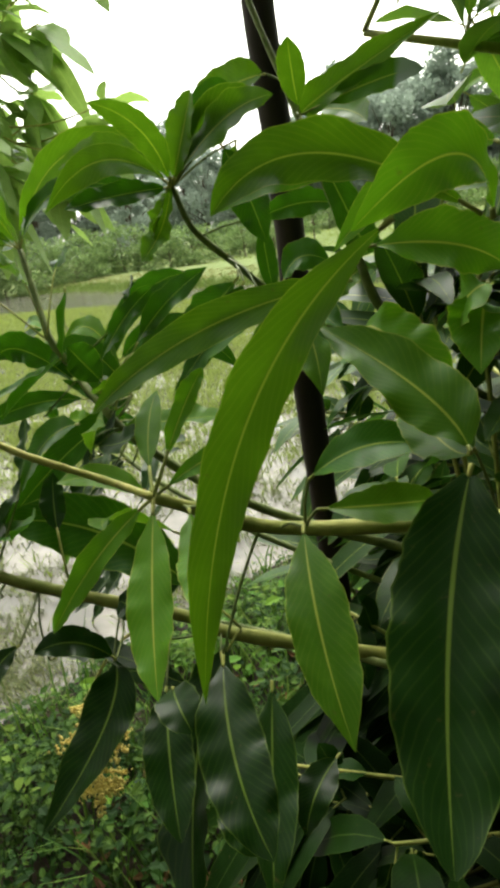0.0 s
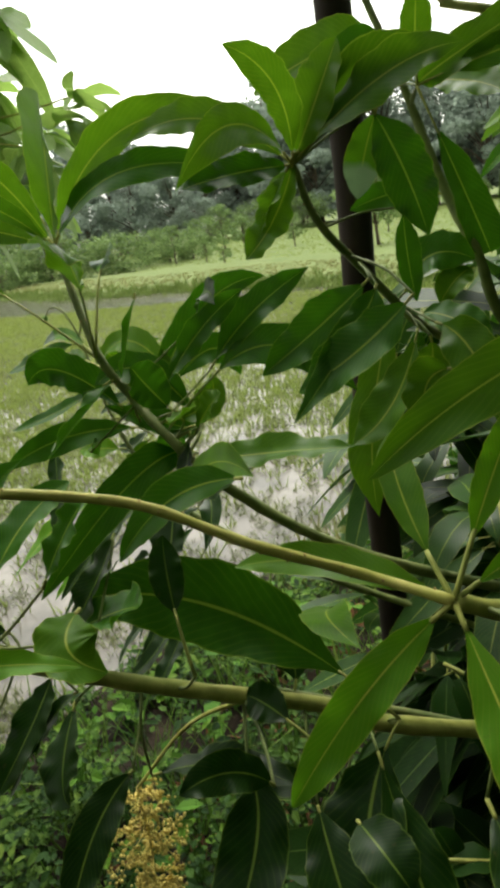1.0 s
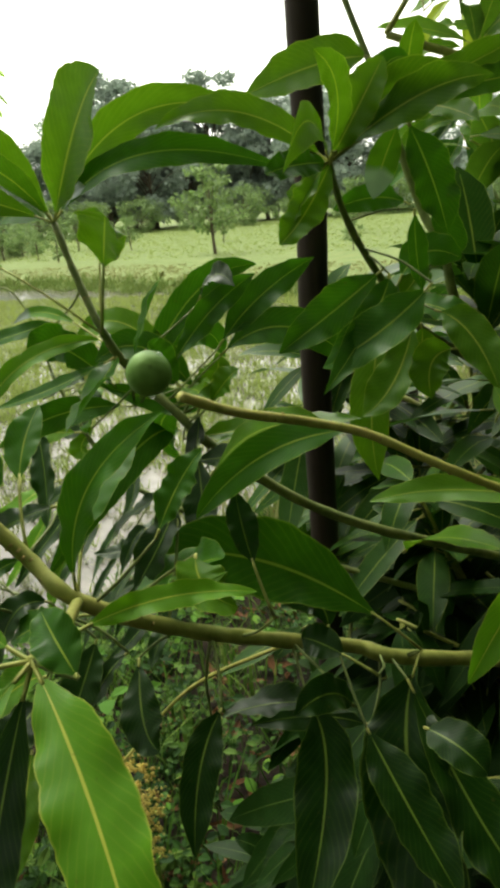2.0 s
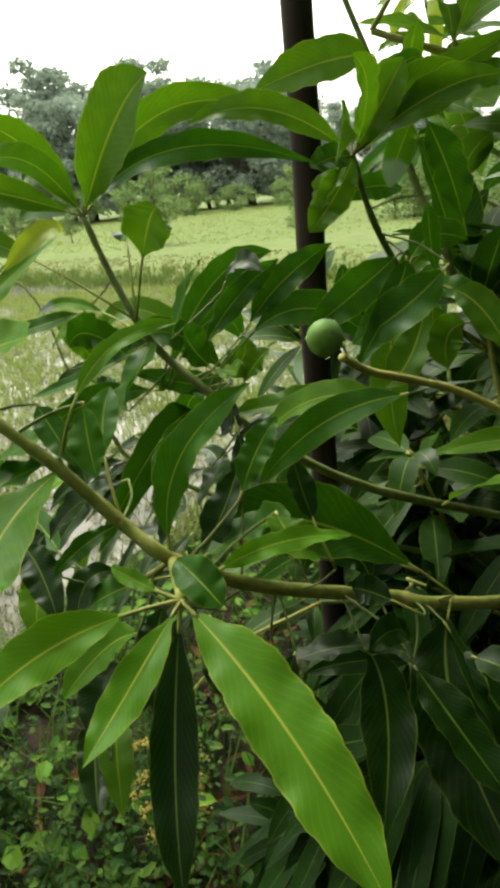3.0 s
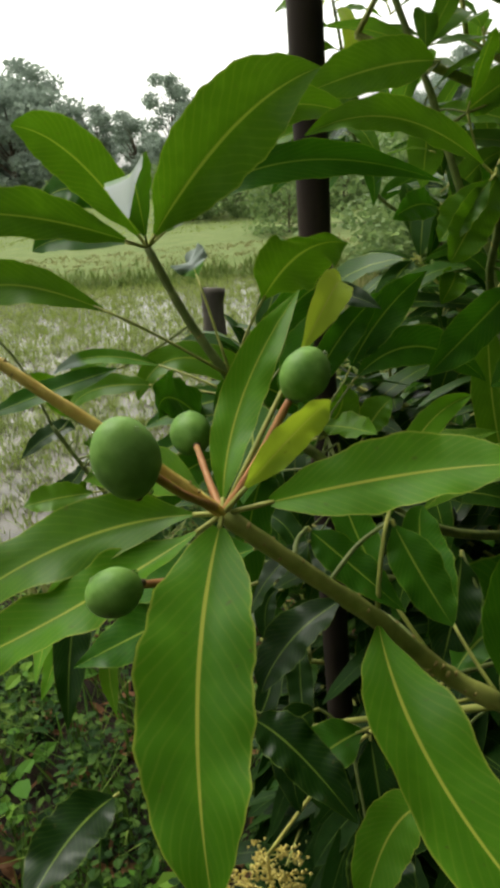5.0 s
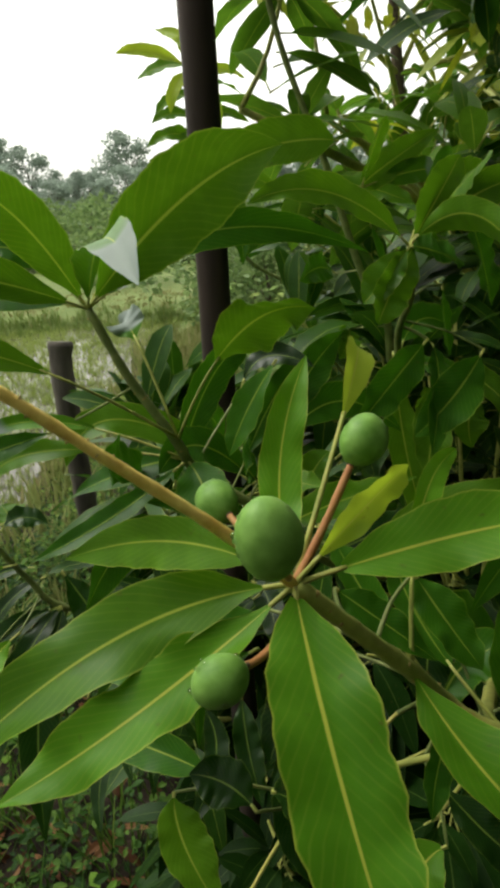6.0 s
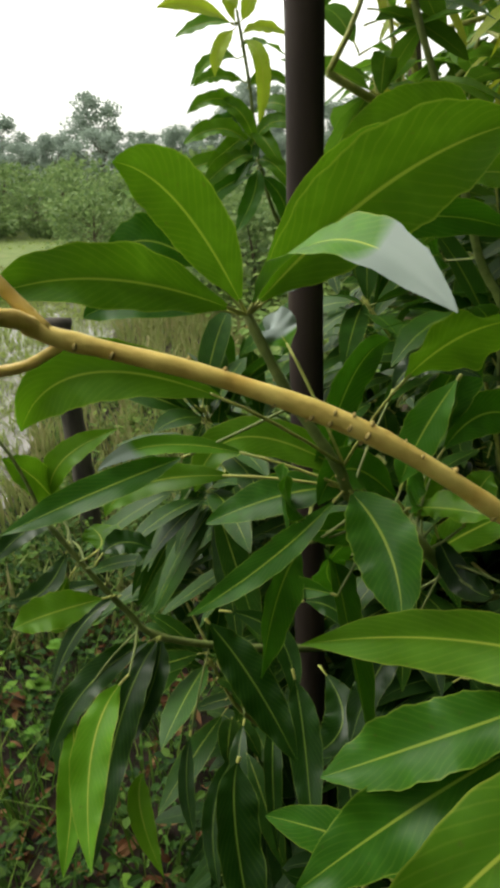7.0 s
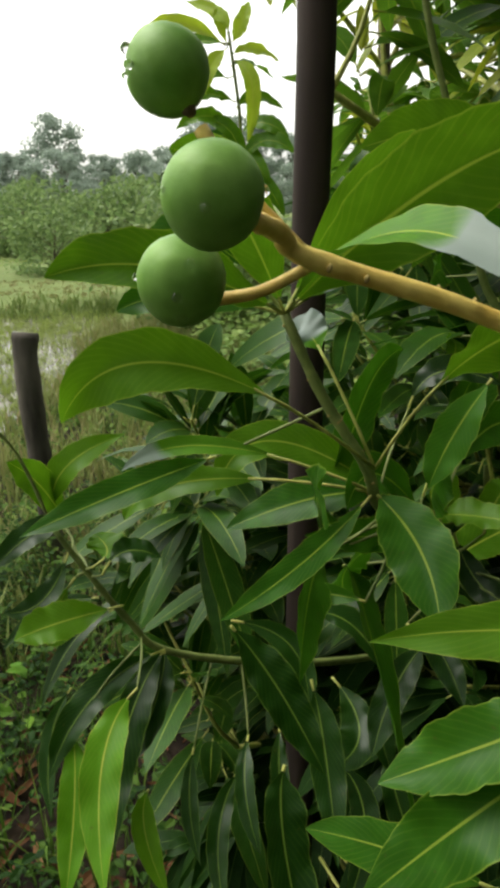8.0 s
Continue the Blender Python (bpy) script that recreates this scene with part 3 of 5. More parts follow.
def fruit(parent, centre, size, towards, long=1.12, seed=1):
    """A small unripe fruit: slightly flattened ovoid, with a dark scar where the stalk joins."""
    bm = bmesh.new()
    bmesh.ops.create_uvsphere(bm, u_segments=28, v_segments=20, radius=size / 2)
    rng = random.Random(seed)
    bend = rng.uniform(-0.12, 0.12)
    for v in bm.verts:
        f = v.co.z / (size / 2)
        k = 1 - 0.10 * max(0, f) ** 2 + 0.05 * (1 - f * f)
        v.co.x = v.co.x * k * 0.95 + bend * size * (1 - f * f) * 0.4
        v.co.y *= k
        v.co.z *= long
        v.co += v.co.normalized() * size * (0.02 * noise.noise(v.co * 90) + 0.008 * noise.noise(v.co * 400))
    for v in bmesh.ops.create_cone(bm, segments=8, radius1=size * 0.13, radius2=size * 0.05, depth=size * 0.14, cap_ends=True)["verts"]:
        v.co.z += size * long * 0.5
        for fc in v.link_faces:
            fc.material_index = 1
    for _ in range(9):
        d = Vector((rng.gauss(0, 1), rng.gauss(0, 1), rng.gauss(-0.4, 0.8))).normalized()
        drop = bmesh.ops.create_icosphere(bm, subdivisions=2, radius=size * rng.uniform(0.03, 0.075))["verts"]
        for v in drop:
            v.co += Vector((d.x * 0.5, d.y * 0.5, d.z * 0.5 * long)) * size
        for fc in {g for v in drop for g in v.link_faces}:
            fc.material_index = 2
    ob = part("fruit", bm, (M_FRUIT, M_SCAR, M_DROP), parent, "small unripe green fruit")
    ob.location = Vector(centre) - place_of(parent)
    ob.rotation_euler = (Vector(towards) - Vector(centre)).to_track_quat("Z", "Y").to_euler()
    return ob


def hung_fruit(parent, start, centre, size, mat, seed, long=1.22, axis=None):
    c, s = Vector(centre), Vector(start)
    end = c + (s - c).normalized() * size * 0.55
    twig(parent, [s, (s + end) / 2 + Vector((0, 0, -0.002)), end], 0.0019, 0.0016, mat, name="fruit_stalk")
    fruit(parent, centre, size, start if axis is None else c + Vector(axis), long, seed)


TIP = (-0.152, 0.512, 1.485)
hung_fruit(limb_fruit, (-0.155, 0.510, 1.490), (-0.180, 0.461, 1.536), 0.0212, M_RED, 1, 1.36, (0.12, 0.1, -1))
hung_fruit(limb_fruit, TIP, (-0.112, 0.528, 1.537), 0.0200, M_RED, 2)
hung_fruit(limb_fruit, TIP, (-0.164, 0.582, 1.496), 0.0215, M_RED, 3)
hung_fruit(limb_fruit, (-0.165, 0.500, 1.468), (-0.195, 0.476, 1.477), 0.0182, M_RED, 4, 1.2, (1, 0.25, 0.1))
fruit(shoot_near, (0.124, 0.421, 1.516), 0.0148, (0.138, 0.462, 1.490), 1.1, 5)
fruit(limb_fruit, (-0.3565, 0.5625, 1.6550), 0.0138, (-0.3526, 0.5575, 1.6461), 1.08, 6)
fruit(limb_fruit, (-0.3600, 0.5335, 1.6352), 0.0142, (-0.3525, 0.5388, 1.6322), 1.05, 7)
fruit(limb_fruit, (-0.3592, 0.5510, 1.6222), 0.0146, (-0.3506, 0.5561, 1.6181), 1.08, 8)


def flower_panicle(parent, top, bottom, width, seed):
    """A withered hanging flower spray: a bent axis, side branchlets and many tiny florets."""
    rng = random.Random(seed)
    bm = bmesh.new()
    a, b = Vector(top), Vector(bottom)
    origin = a.copy()
    axis = bezier([a - origin, (a + b) / 2 - origin + Vector((0.008, 0.0, 0.0)), b - origin], 8)
    tube(bm, axis, 0.0022, 0.0009, 6)
    ln = (b - a).length
    for k in range(46):
        f = 0.06 + 0.92 * k / 45
        root = axis[min(int(f * 16), 16)]
        ang = k * 2.4 + rng.uniform(-0.5, 0.5)
        reach = width * 0.5 * math.sin(math.pi * (0.15 + 0.75 * f)) * rng.uniform(0.6, 1.15)
        end = root + Vector((math.cos(ang) * reach, math.sin(ang) * reach, -reach * rng.uniform(0.1, 0.7)))
        tube(bm, [root, (root + end) / 2 + Vector((0, 0, 0.003)), end], 0.0008, 0.0004, 4)
        for _ in range(26):
            p = root.lerp(end, rng.uniform(0.25, 1.05)) + Vector([rng.gauss(0, 0.0035) for _ in range(3)])
            r = rng.uniform(0.0016, 0.0034)
            vs = [bm.verts.new(p + Vector(d) * r) for d in ((1, 0, 0), (-0.5, 0.87, 0), (-0.5, -0.87, 0), (0, 0, 1.2), (0, 0, -0.9))]
            for t in ((0, 1, 3), (1, 2, 3), (2, 0, 3), (1, 0, 4), (2, 1, 4), (0, 2, 4)):
                bm.faces.new([vs[q] for q in t])
    ob = part("flower_panicle", bm, M_PANICLE, parent, "withered ochre-yellow hanging flower spray")
    ob.location = origin - place_of(parent)
    return ob


twig(limb_low, [(0.05, 0.76, 1.15), (-0.06, 0.75, 1.08), (-0.152, 0.735, 0.968)], 0.0022, 0.0018, M_GREENSTALK, name="spur")
flower_panicle(limb_low, (-0.152, 0.735, 0.969), (-0.168, 0.728, 0.785), 0.115, 5)
def leaf_scars(parent, points, r0, r1, count, seed):
    """Small brown knobs where bracts and old leaves have dropped off a stalk."""
    rng = random.Random(seed)
    bm = bmesh.new()
    origin = Vector(points[0])
    line = bezier([Vector(p) - origin for p in points], 9)
    for _ in range(count):
        i = rng.randrange(2, len(line) - 1)
        d = (line[i] - line[i - 1]).normalized()
        r = r0 + (r1 - r0) * i / len(line)
        side = Matrix.Rotation(rng.uniform(0, 6.283), 3, d) @ d.orthogonal().normalized()
        knob = bmesh.ops.create_icosphere(bm, subdivisions=1, radius=r * rng.uniform(0.28, 0.55))["verts"]
        for v in knob:
            v.co = v.co - d * v.co.dot(d) * 0.4 + line[i] + side * r * 0.92
    ob = tagged(part("scar_bark", bm, M_NODE, parent), kind="stuff")
    ob.location = origin - place_of(parent)


leaf_scars(limb_fruit, [(-0.152, 0.512, 1.485), (-0.183, 0.510, 1.518), (-0.216, 0.511, 1.548), (-0.251, 0.516, 1.579), (-0.281, 0.525, 1.602), (-0.310, 0.536, 1.616), (-0.338, 0.5455, 1.6255)], 0.0025, 0.0018, 44, 3)
leaf_scars(limb_fruit, [(0.025, 0.600, 1.275), (-0.012, 0.535, 1.336), (-0.047, 0.536, 1.364), (-0.083, 0.529, 1.408), (-0.118, 0.520, 1.447), (-0.152, 0.512, 1.485)], 0.0050, 0.0038, 40, 4)
leaf_scars(shoot_near, [(0.283, 0.579, 1.405), (0.246, 0.575, 1.413), (0.212, 0.545, 1.438), (0.180, 0.525, 1.460), (0.158, 0.500, 1.474), (0.138, 0.462, 1.490)], 0.0025, 0.0019, 34, 5)
leaf_scars(shoot_pole, [(0.22, 1.08, 1.36), (0.169, 1.003, 1.413), (0.148, 0.938, 1.450), (0.120, 0.889, 1.508), (0.106, 0.843, 1.553), (0.096, 0.833, 1.596)], 0.0040, 0.0026, 36, 6)
leaf_scars(shoot_upper, [(-0.014, 0.828, 1.317), (-0.070, 0.812, 1.378), (-0.118, 0.822, 1.417), (-0.138, 0.814, 1.455), (-0.169, 0.828, 1.510), (-0.193, 0.839, 1.566)], 0.0044, 0.0034, 36, 7)

# a last small bud on its bent stalk
twig(shoot_side, [(-0.341, 0.988, 1.370), (-0.362, 0.995, 1.440), (-0.392, 1.0, 1.482), (-0.416, 1.0, 1.487), (-0.427, 0.999, 1.478)], 0.0016, 0.0010, M_STEM, name="bud_stalk")
# The bud reuses the fruit shape and so carries the fruit label.
fruit(shoot_side, (-0.431, 0.999, 1.473), 0.009, (-0.424, 0.999, 1.480), 1.3, 12)

# the leaves that stand clear
leaf(shoot_near, (0.283, 0.579, 1.405), (0.323, 0.531, 1.371), (0.357, 0.496, 1.346), 0.025, (0.26, -0.40, 0.88), 0.08, M_YOUNG)
leaf(shoot_near, (0.300, 0.590, 1.395), (0.338, 0.555, 1.382), (0.373, 0.522, 1.379), 0.022, (-0.06, -0.29, 0.96), 0.04, M_YOUNG)
leaf(shoot_near, (0.283, 0.579, 1.405), (0.254, 0.550, 1.373), (0.228, 0.522, 1.328), 0.020, (0.18, -0.85, 0.50), 0.12, M_YOUNG)
leaf(shoot_near, (0.283, 0.579, 1.405), (0.252, 0.611, 1.433), (0.235, 0.641, 1.453), 0.018, (0.31, -0.42, 0.85), 0.20, M_FRESH)
leaf(shoot_near, (0.283, 0.579, 1.405), (0.293, 0.604, 1.449), (0.301, 0.622, 1.474), 0.014, (0.27, -0.85, 0.46), 0.25, M_YOUNG)
leaf(shoot_near, (0.283, 0.579, 1.405), (0.315, 0.601, 1.426), (0.340, 0.610, 1.431), 0.015, (0.14, -0.78, 0.61), 0.12, M_YOUNG)
leaf(shoot_near, (0.283, 0.579, 1.405), (0.221, 0.590, 1.406), (0.168, 0.587, 1.396), 0.017, (-0.11, -0.68, 0.73), 0.10, M_FRESH)
leaf(shoot_near, (0.306, 0.592, 1.397), (0.288, 0.636, 1.421), (0.275, 0.670, 1.427), 0.015, (0.25, -0.26, 0.94), 0.60, M_FRESH)
leaf(shoot_near, (0.353, 0.630, 1.374), (0.393, 0.580, 1.345), (0.433, 0.542, 1.313), 0.034, (0.27, -0.37, 0.89), 0.04, M_FRESH)
leaf(shoot_near, (0.476, 0.540, 1.545), (0.432, 0.504, 1.484), (0.415, 0.476, 1.383), 0.021, (0.44, -0.88, 0.19), 0.03, M_FRESH)
leaf(shoot_near, (0.395, 0.703, 1.574), (0.352, 0.674, 1.576), (0.305, 0.648, 1.560), 0.026, (0.45, -0.82, 0.35), 0.04, M_YOUNG)
leaf(shoot_near, (0.446, 0.725, 1.570), (0.394, 0.739, 1.569), (0.323, 0.746, 1.523), 0.030, (-0.22, -0.96, 0.16), 0.04, M_YOUNG)
leaf(shoot_near, (0.380, 0.672, 1.512), (0.309, 0.618, 1.497), (0.255, 0.570, 1.459), 0.026, (0.41, -0.76, 0.50), 0.04, M_FRESH)
leaf(shoot_near, (0.437, 0.693, 1.406), (0.395, 0.686, 1.458), (0.350, 0.670, 1.484), 0.021, (0.60, -0.64, 0.47), 0.08)
leaf(limb_low, (0.110, 0.632, 1.196), (0.130, 0.597, 1.159), (0.130, 0.512, 1.107), 0.047, (0.43, -0.49, 0.76), 0.04, M_SHADED)
leaf(limb_low, (0.151, 0.652, 1.164), (0.189, 0.611, 1.135), (0.230, 0.574, 1.100), 0.043, (0.35, -0.35, 0.87), 0.04, M_SHADED)
leaf(limb_low, (0.177, 0.703, 1.177), (0.242, 0.637, 1.105), (0.280, 0.615, 1.079), 0.051, (0.41, -0.42, 0.81), 0.04, M_SHADED)
leaf(limb_low, (0.062, 0.574, 1.232), (0.061, 0.533, 1.216), (0.071, 0.494, 1.185), 0.027, (0.54, -0.38, 0.75), 0.04, M_SHADED)
leaf(shoot_pole, (0.096, 0.833, 1.596), (0.114, 0.789, 1.642), (0.108, 0.740, 1.665), 0.026, (0.80, -0.29, -0.53), 0.08, M_FRESH)
leaf(shoot_pole, (0.096, 0.833, 1.596), (0.154, 0.845, 1.648), (0.198, 0.861, 1.646), 0.035, (0.15, -0.96, 0.23), 0.08, M_FRESH)
leaf(shoot_pole, (0.096, 0.833, 1.596), (0.133, 0.847, 1.659), (0.160, 0.866, 1.671), 0.022, (0.22, -0.95, 0.24), 0.08)
leaf(shoot_pole, (0.096, 0.833, 1.596), (0.099, 0.754, 1.622), (0.098, 0.682, 1.584), 0.029, (0.94, -0.02, 0.33), 0.08, M_FRESH)
leaf(shoot_pole, (0.096, 0.833, 1.596), (0.018, 0.832, 1.644), (-0.060, 0.823, 1.638), 0.030, (0.14, -0.93, 0.33), 0.06, M_FRESH)
leaf(shoot_pole, (0.096, 0.833, 1.596), (0.123, 0.831, 1.637), (0.143, 0.830, 1.670), 0.036, (-0.07, -1.00, 0.01), 0.10, M_FRESH)
leaf(shoot_pole, (0.096, 0.833, 1.596), (0.084, 0.775, 1.594), (0.074, 0.720, 1.587), 0.024, (0.89, -0.21, 0.40), 0.08)
leaf(shoot_upper, (-0.193, 0.839, 1.566), (-0.121, 0.789, 1.643), (-0.060, 0.740, 1.674), 0.064, (-0.45, -0.86, -0.23), 0.05, M_FRESH)
leaf(shoot_upper, (-0.193, 0.839, 1.566), (-0.188, 0.735, 1.620), (-0.184, 0.630, 1.600), 0.033, (-0.35, -0.25, 0.90), 0.06, M_SHEEN, "leaf with a pale grey sky sheen painted on its tip")
leaf(shoot_upper, (-0.193, 0.839, 1.566), (-0.236, 0.826, 1.637), (-0.277, 0.811, 1.663), 0.042, (0.20, -0.97, -0.11), 0.06, M_FRESH)
leaf(shoot_upper, (-0.193, 0.839, 1.566), (-0.283, 0.799, 1.602), (-0.353, 0.772, 1.603), 0.039, (0.43, -0.80, 0.41), 0.08, M_FRESH)
leaf(shoot_upper, (-0.136, 0.807, 1.457), (-0.279, 0.789, 1.550), (-0.348, 0.806, 1.521), 0.036, (0.17, -0.82, 0.55), 0.30, M_FRESH)
leaf(shoot_upper, (-0.193, 0.839, 1.566), (-0.256, 0.865, 1.578), (-0.296, 0.879, 1.569), 0.025, (-0.30, -0.79, 0.53), 0.12)
leaf(shoot_upper, (-0.193, 0.839, 1.566), (-0.103, 0.861, 1.655), (-0.000, 0.911, 1.652), 0.038, (0.28, -0.95, 0.16), 0.06, M_FRESH)
leaf(shoot_upper, (-0.193, 0.839, 1.566), (-0.083, 0.836, 1.620), (0.060, 0.845, 1.593), 0.031, (-0.01, -0.93, 0.36), 0.06)
leaf(shoot_upper, (-0.136, 0.807, 1.457), (-0.093, 0.764, 1.545), (-0.053, 0.706, 1.568), 0.048, (-0.30, -0.81, -0.50), 0.34, M_FRESH)
leaf(shoot_upper, (-0.142, 0.862, 1.364), (-0.082, 0.906, 1.475), (-0.014, 0.945, 1.506), 0.036, (0.25, -0.92, 0.31), 0.10)
leaf(limb_fruit, (0.037, 0.432, 1.376), (0.100, 0.380, 1.352), (0.150, 0.328, 1.319), 0.035, (0.06, -0.43, 0.90), 0.08, M_YOUNG)
leaf(limb_fruit, (0.037, 0.432, 1.376), (0.030, 0.379, 1.365), (0.027, 0.334, 1.361), 0.020, (0.38, -0.18, 0.91), 0.10, M_YOUNG)
leaf(limb_fruit, (0.037, 0.432, 1.376), (-0.012, 0.387, 1.377), (-0.039, 0.341, 1.362), 0.027, (0.42, -0.47, 0.78), 0.22, M_YOUNG)
leaf(limb_fruit, (0.062, 0.431, 1.372), (0.045, 0.441, 1.383), (0.027, 0.456, 1.386), 0.023, (0.01, -0.47, 0.88), 0.05)
leaf(limb_fruit, (0.037, 0.432, 1.376), (0.072, 0.479, 1.382), (0.118, 0.519, 1.370), 0.015, (0.50, -0.41, 0.76), 0.25, M_YOUNG)
leaf(limb_fruit, (0.037, 0.432, 1.376), (0.014, 0.436, 1.382), (-0.006, 0.441, 1.389), 0.010, (0.15, -0.50, 0.85), 0.30, M_YOUNG)
leaf(limb_low, (0.187, 0.725, 1.192), (0.071, 0.690, 1.283), (-0.026, 0.627, 1.311), 0.065, (0.58, -0.57, 0.58), 0.16)
leaf(limb_fruit, (-0.012, 0.535, 1.336), (-0.003, 0.548, 1.405), (0.050, 0.566, 1.456), 0.030, (-0.19, -0.92, 0.34), 0.12)
leaf(limb_fruit, (-0.012, 0.535, 1.336), (-0.032, 0.598, 1.378), (-0.022, 0.649, 1.401), 0.031, (0.11, -0.48, 0.87), 0.30)
leaf(limb_fruit, (0.150, 0.630, 1.426), (0.085, 0.635, 1.402), (0.031, 0.632, 1.351), 0.029, (-0.31, -0.83, 0.47), 0.04)
leaf(limb_fruit, (-0.047, 0.538, 1.364), (-0.074, 0.579, 1.408), (-0.082, 0.622, 1.440), 0.026, (0.20, -0.61, 0.76), 0.42)
leaf(limb_fruit, (-0.083, 0.529, 1.408), (-0.059, 0.564, 1.474), (-0.010, 0.603, 1.492), 0.015, (0.11, -0.79, 0.60), 0.30, M_YOUNG)
leaf(limb_fruit, (-0.083, 0.529, 1.408), (-0.080, 0.442, 1.395), (-0.046, 0.371, 1.379), 0.043, (0.20, -0.14, 0.97), 0.02, M_YOUNG)
leaf(limb_fruit, (-0.152, 0.512, 1.485), (-0.088, 0.494, 1.502), (-0.046, 0.471, 1.513), 0.030, (-0.41, -0.62, 0.67), 0.14, M_YOUNG)
leaf(limb_fruit, (-0.152, 0.512, 1.485), (-0.166, 0.444, 1.459), (-0.167, 0.396, 1.416), 0.040, (0.03, -0.52, 0.85), 0.05, M_YOUNG)
leaf(limb_fruit, (-0.152, 0.512, 1.485), (-0.188, 0.585, 1.478), (-0.241, 0.657, 1.443), 0.027, (-0.82, -0.38, 0.44), 0.14, M_FRESH)
leaf(limb_fruit, (-0.152, 0.512, 1.485), (-0.227, 0.522, 1.472), (-0.305, 0.511, 1.431), 0.034, (-0.27, -0.58, 0.77), 0.08, M_FRESH)
leaf(limb_fruit, (-0.152, 0.512, 1.485), (-0.219, 0.497, 1.457), (-0.277, 0.488, 1.439), 0.029, (-0.24, -0.44, 0.87), 0.08, M_YOUNG)
leaf(limb_fruit, (-0.152, 0.512, 1.485), (-0.137, 0.563, 1.519), (-0.100, 0.615, 1.557), 0.021, (0.08, -0.60, 0.80), 0.06, M_YOUNG)
leaf(limb_low, (-0.152, 0.559, 1.327), (-0.128, 0.542, 1.315), (-0.100, 0.512, 1.290), 0.029, (0.07, -0.58, 0.81), 0.05, M_SHADED)
leaf(limb_fruit, (-0.131, 0.609, 1.409), (-0.182, 0.630, 1.384), (-0.233, 0.652, 1.359), 0.037, (-0.52, -0.32, 0.79), 0.06)
leaf(limb_fruit, (-0.137, 0.613, 1.381), (-0.199, 0.620, 1.355), (-0.264, 0.623, 1.325), 0.040, (-0.40, -0.36, 0.84), 0.05)
leaf(limb_fruit, (-0.167, 0.629, 1.276), (-0.208, 0.666, 1.284), (-0.249, 0.696, 1.289), 0.029, (-0.22, -0.43, 0.88), 0.06)
leaf(limb_low, (0.187, 0.725, 1.192), (0.185, 0.650, 1.121), (0.244, 0.557, 1.030), 0.072, (0.07, -0.68, 0.73), 0.12, M_SHADED)
leaf(limb_low, (0.149, 0.681, 1.140), (0.102, 0.673, 1.147), (0.047, 0.655, 1.140), 0.024, (0.14, -0.55, 0.82), 0.05, M_SHADED)
leaf(limb_low, (0.037, 0.432, 1.376), (0.045, 0.380, 1.323), (0.057, 0.342, 1.280), 0.024, (0.34, -0.65, 0.68), 0.10, M_SHADED)
leaf(shoot_upper, (-0.128, 0.818, 1.433), (-0.125, 0.765, 1.411), (-0.139, 0.722, 1.380), 0.047, (-0.43, -0.40, 0.81), 0.06)
leaf(shoot_upper, (-0.128, 0.818, 1.433), (-0.168, 0.848, 1.422), (-0.223, 0.876, 1.396), 0.034, (-0.56, -0.52, 0.64), 0.10)
leaf(shoot_upper, (-0.128, 0.818, 1.433), (-0.196, 0.796, 1.404), (-0.267, 0.782, 1.383), 0.022, (-0.15, -0.56, 0.82), 0.10)
leaf(shoot_upper, (-0.128, 0.818, 1.433), (-0.245, 0.877, 1.441), (-0.298, 0.897, 1.410), 0.025, (-0.39, -0.64, 0.66), 0.30, M_FRESH)
leaf(shoot_upper, (-0.128, 0.818, 1.433), (-0.232, 0.865, 1.470), (-0.301, 0.880, 1.457), 0.015, (-0.18, -0.75, 0.64), 0.30, M_SHEEN)
leaf(shoot_upper, (-0.246, 0.815, 1.353), (-0.222, 0.786, 1.311), (-0.203, 0.749, 1.258), 0.031, (-0.06, -0.83, 0.56), 0.05, M_SHADED)
leaf(shoot_upper, (-0.152, 0.786, 1.364), (-0.176, 0.814, 1.360), (-0.185, 0.824, 1.343), 0.018, (-0.71, -0.27, 0.65), 0.05)
leaf(shoot_upper, (-0.052, 0.791, 1.517), (-0.078, 0.796, 1.476), (-0.096, 0.796, 1.438), 0.030, (-0.77, -0.50, 0.40), 0.05)
leaf(shoot_side, (-0.253, 0.971, 1.228), (-0.327, 0.958, 1.207), (-0.376, 0.923, 1.164), 0.030, (-0.17, -0.60, 0.78), 0.08, M_SHADED)
leaf(shoot_side, (-0.253, 0.971, 1.228), (-0.307, 0.924, 1.186), (-0.355, 0.845, 1.110), 0.033, (-0.17, -0.60, 0.78), 0.05, M_SHADED)
leaf(shoot_side, (-0.253, 0.971, 1.228), (-0.273, 0.942, 1.194), (-0.315, 0.910, 1.152), 0.030, (-0.25, -0.64, 0.72), 0.05, M_SHADED)
leaf(shoot_side, (-0.349, 0.946, 1.188), (-0.360, 0.903, 1.145), (-0.381, 0.854, 1.098), 0.027, (-0.10, -0.67, 0.73), 0.05, M_YOUNG)
leaf(shoot_side, (-0.295, 0.898, 1.141), (-0.306, 0.877, 1.117), (-0.298, 0.834, 1.079), 0.022, (-0.10, -0.69, 0.72), 0.05, M_FRESH)
leaf(shoot_tall, (0.138, 1.004, 1.652), (0.173, 1.020, 1.673), (0.279, 1.066, 1.719), 0.036, (0.29, -0.92, 0.25), 0.06, M_FRESH)
leaf(shoot_tall, (0.138, 1.004, 1.652), (0.217, 1.027, 1.668), (0.265, 1.040, 1.668), 0.031, (0.23, -0.94, 0.27), 0.15, M_SHEEN)
leaf(shoot_tall, (0.138, 1.004, 1.652), (0.145, 0.988, 1.694), (0.153, 0.976, 1.722), 0.029, (0.57, -0.71, -0.41), 0.10, M_FRESH)
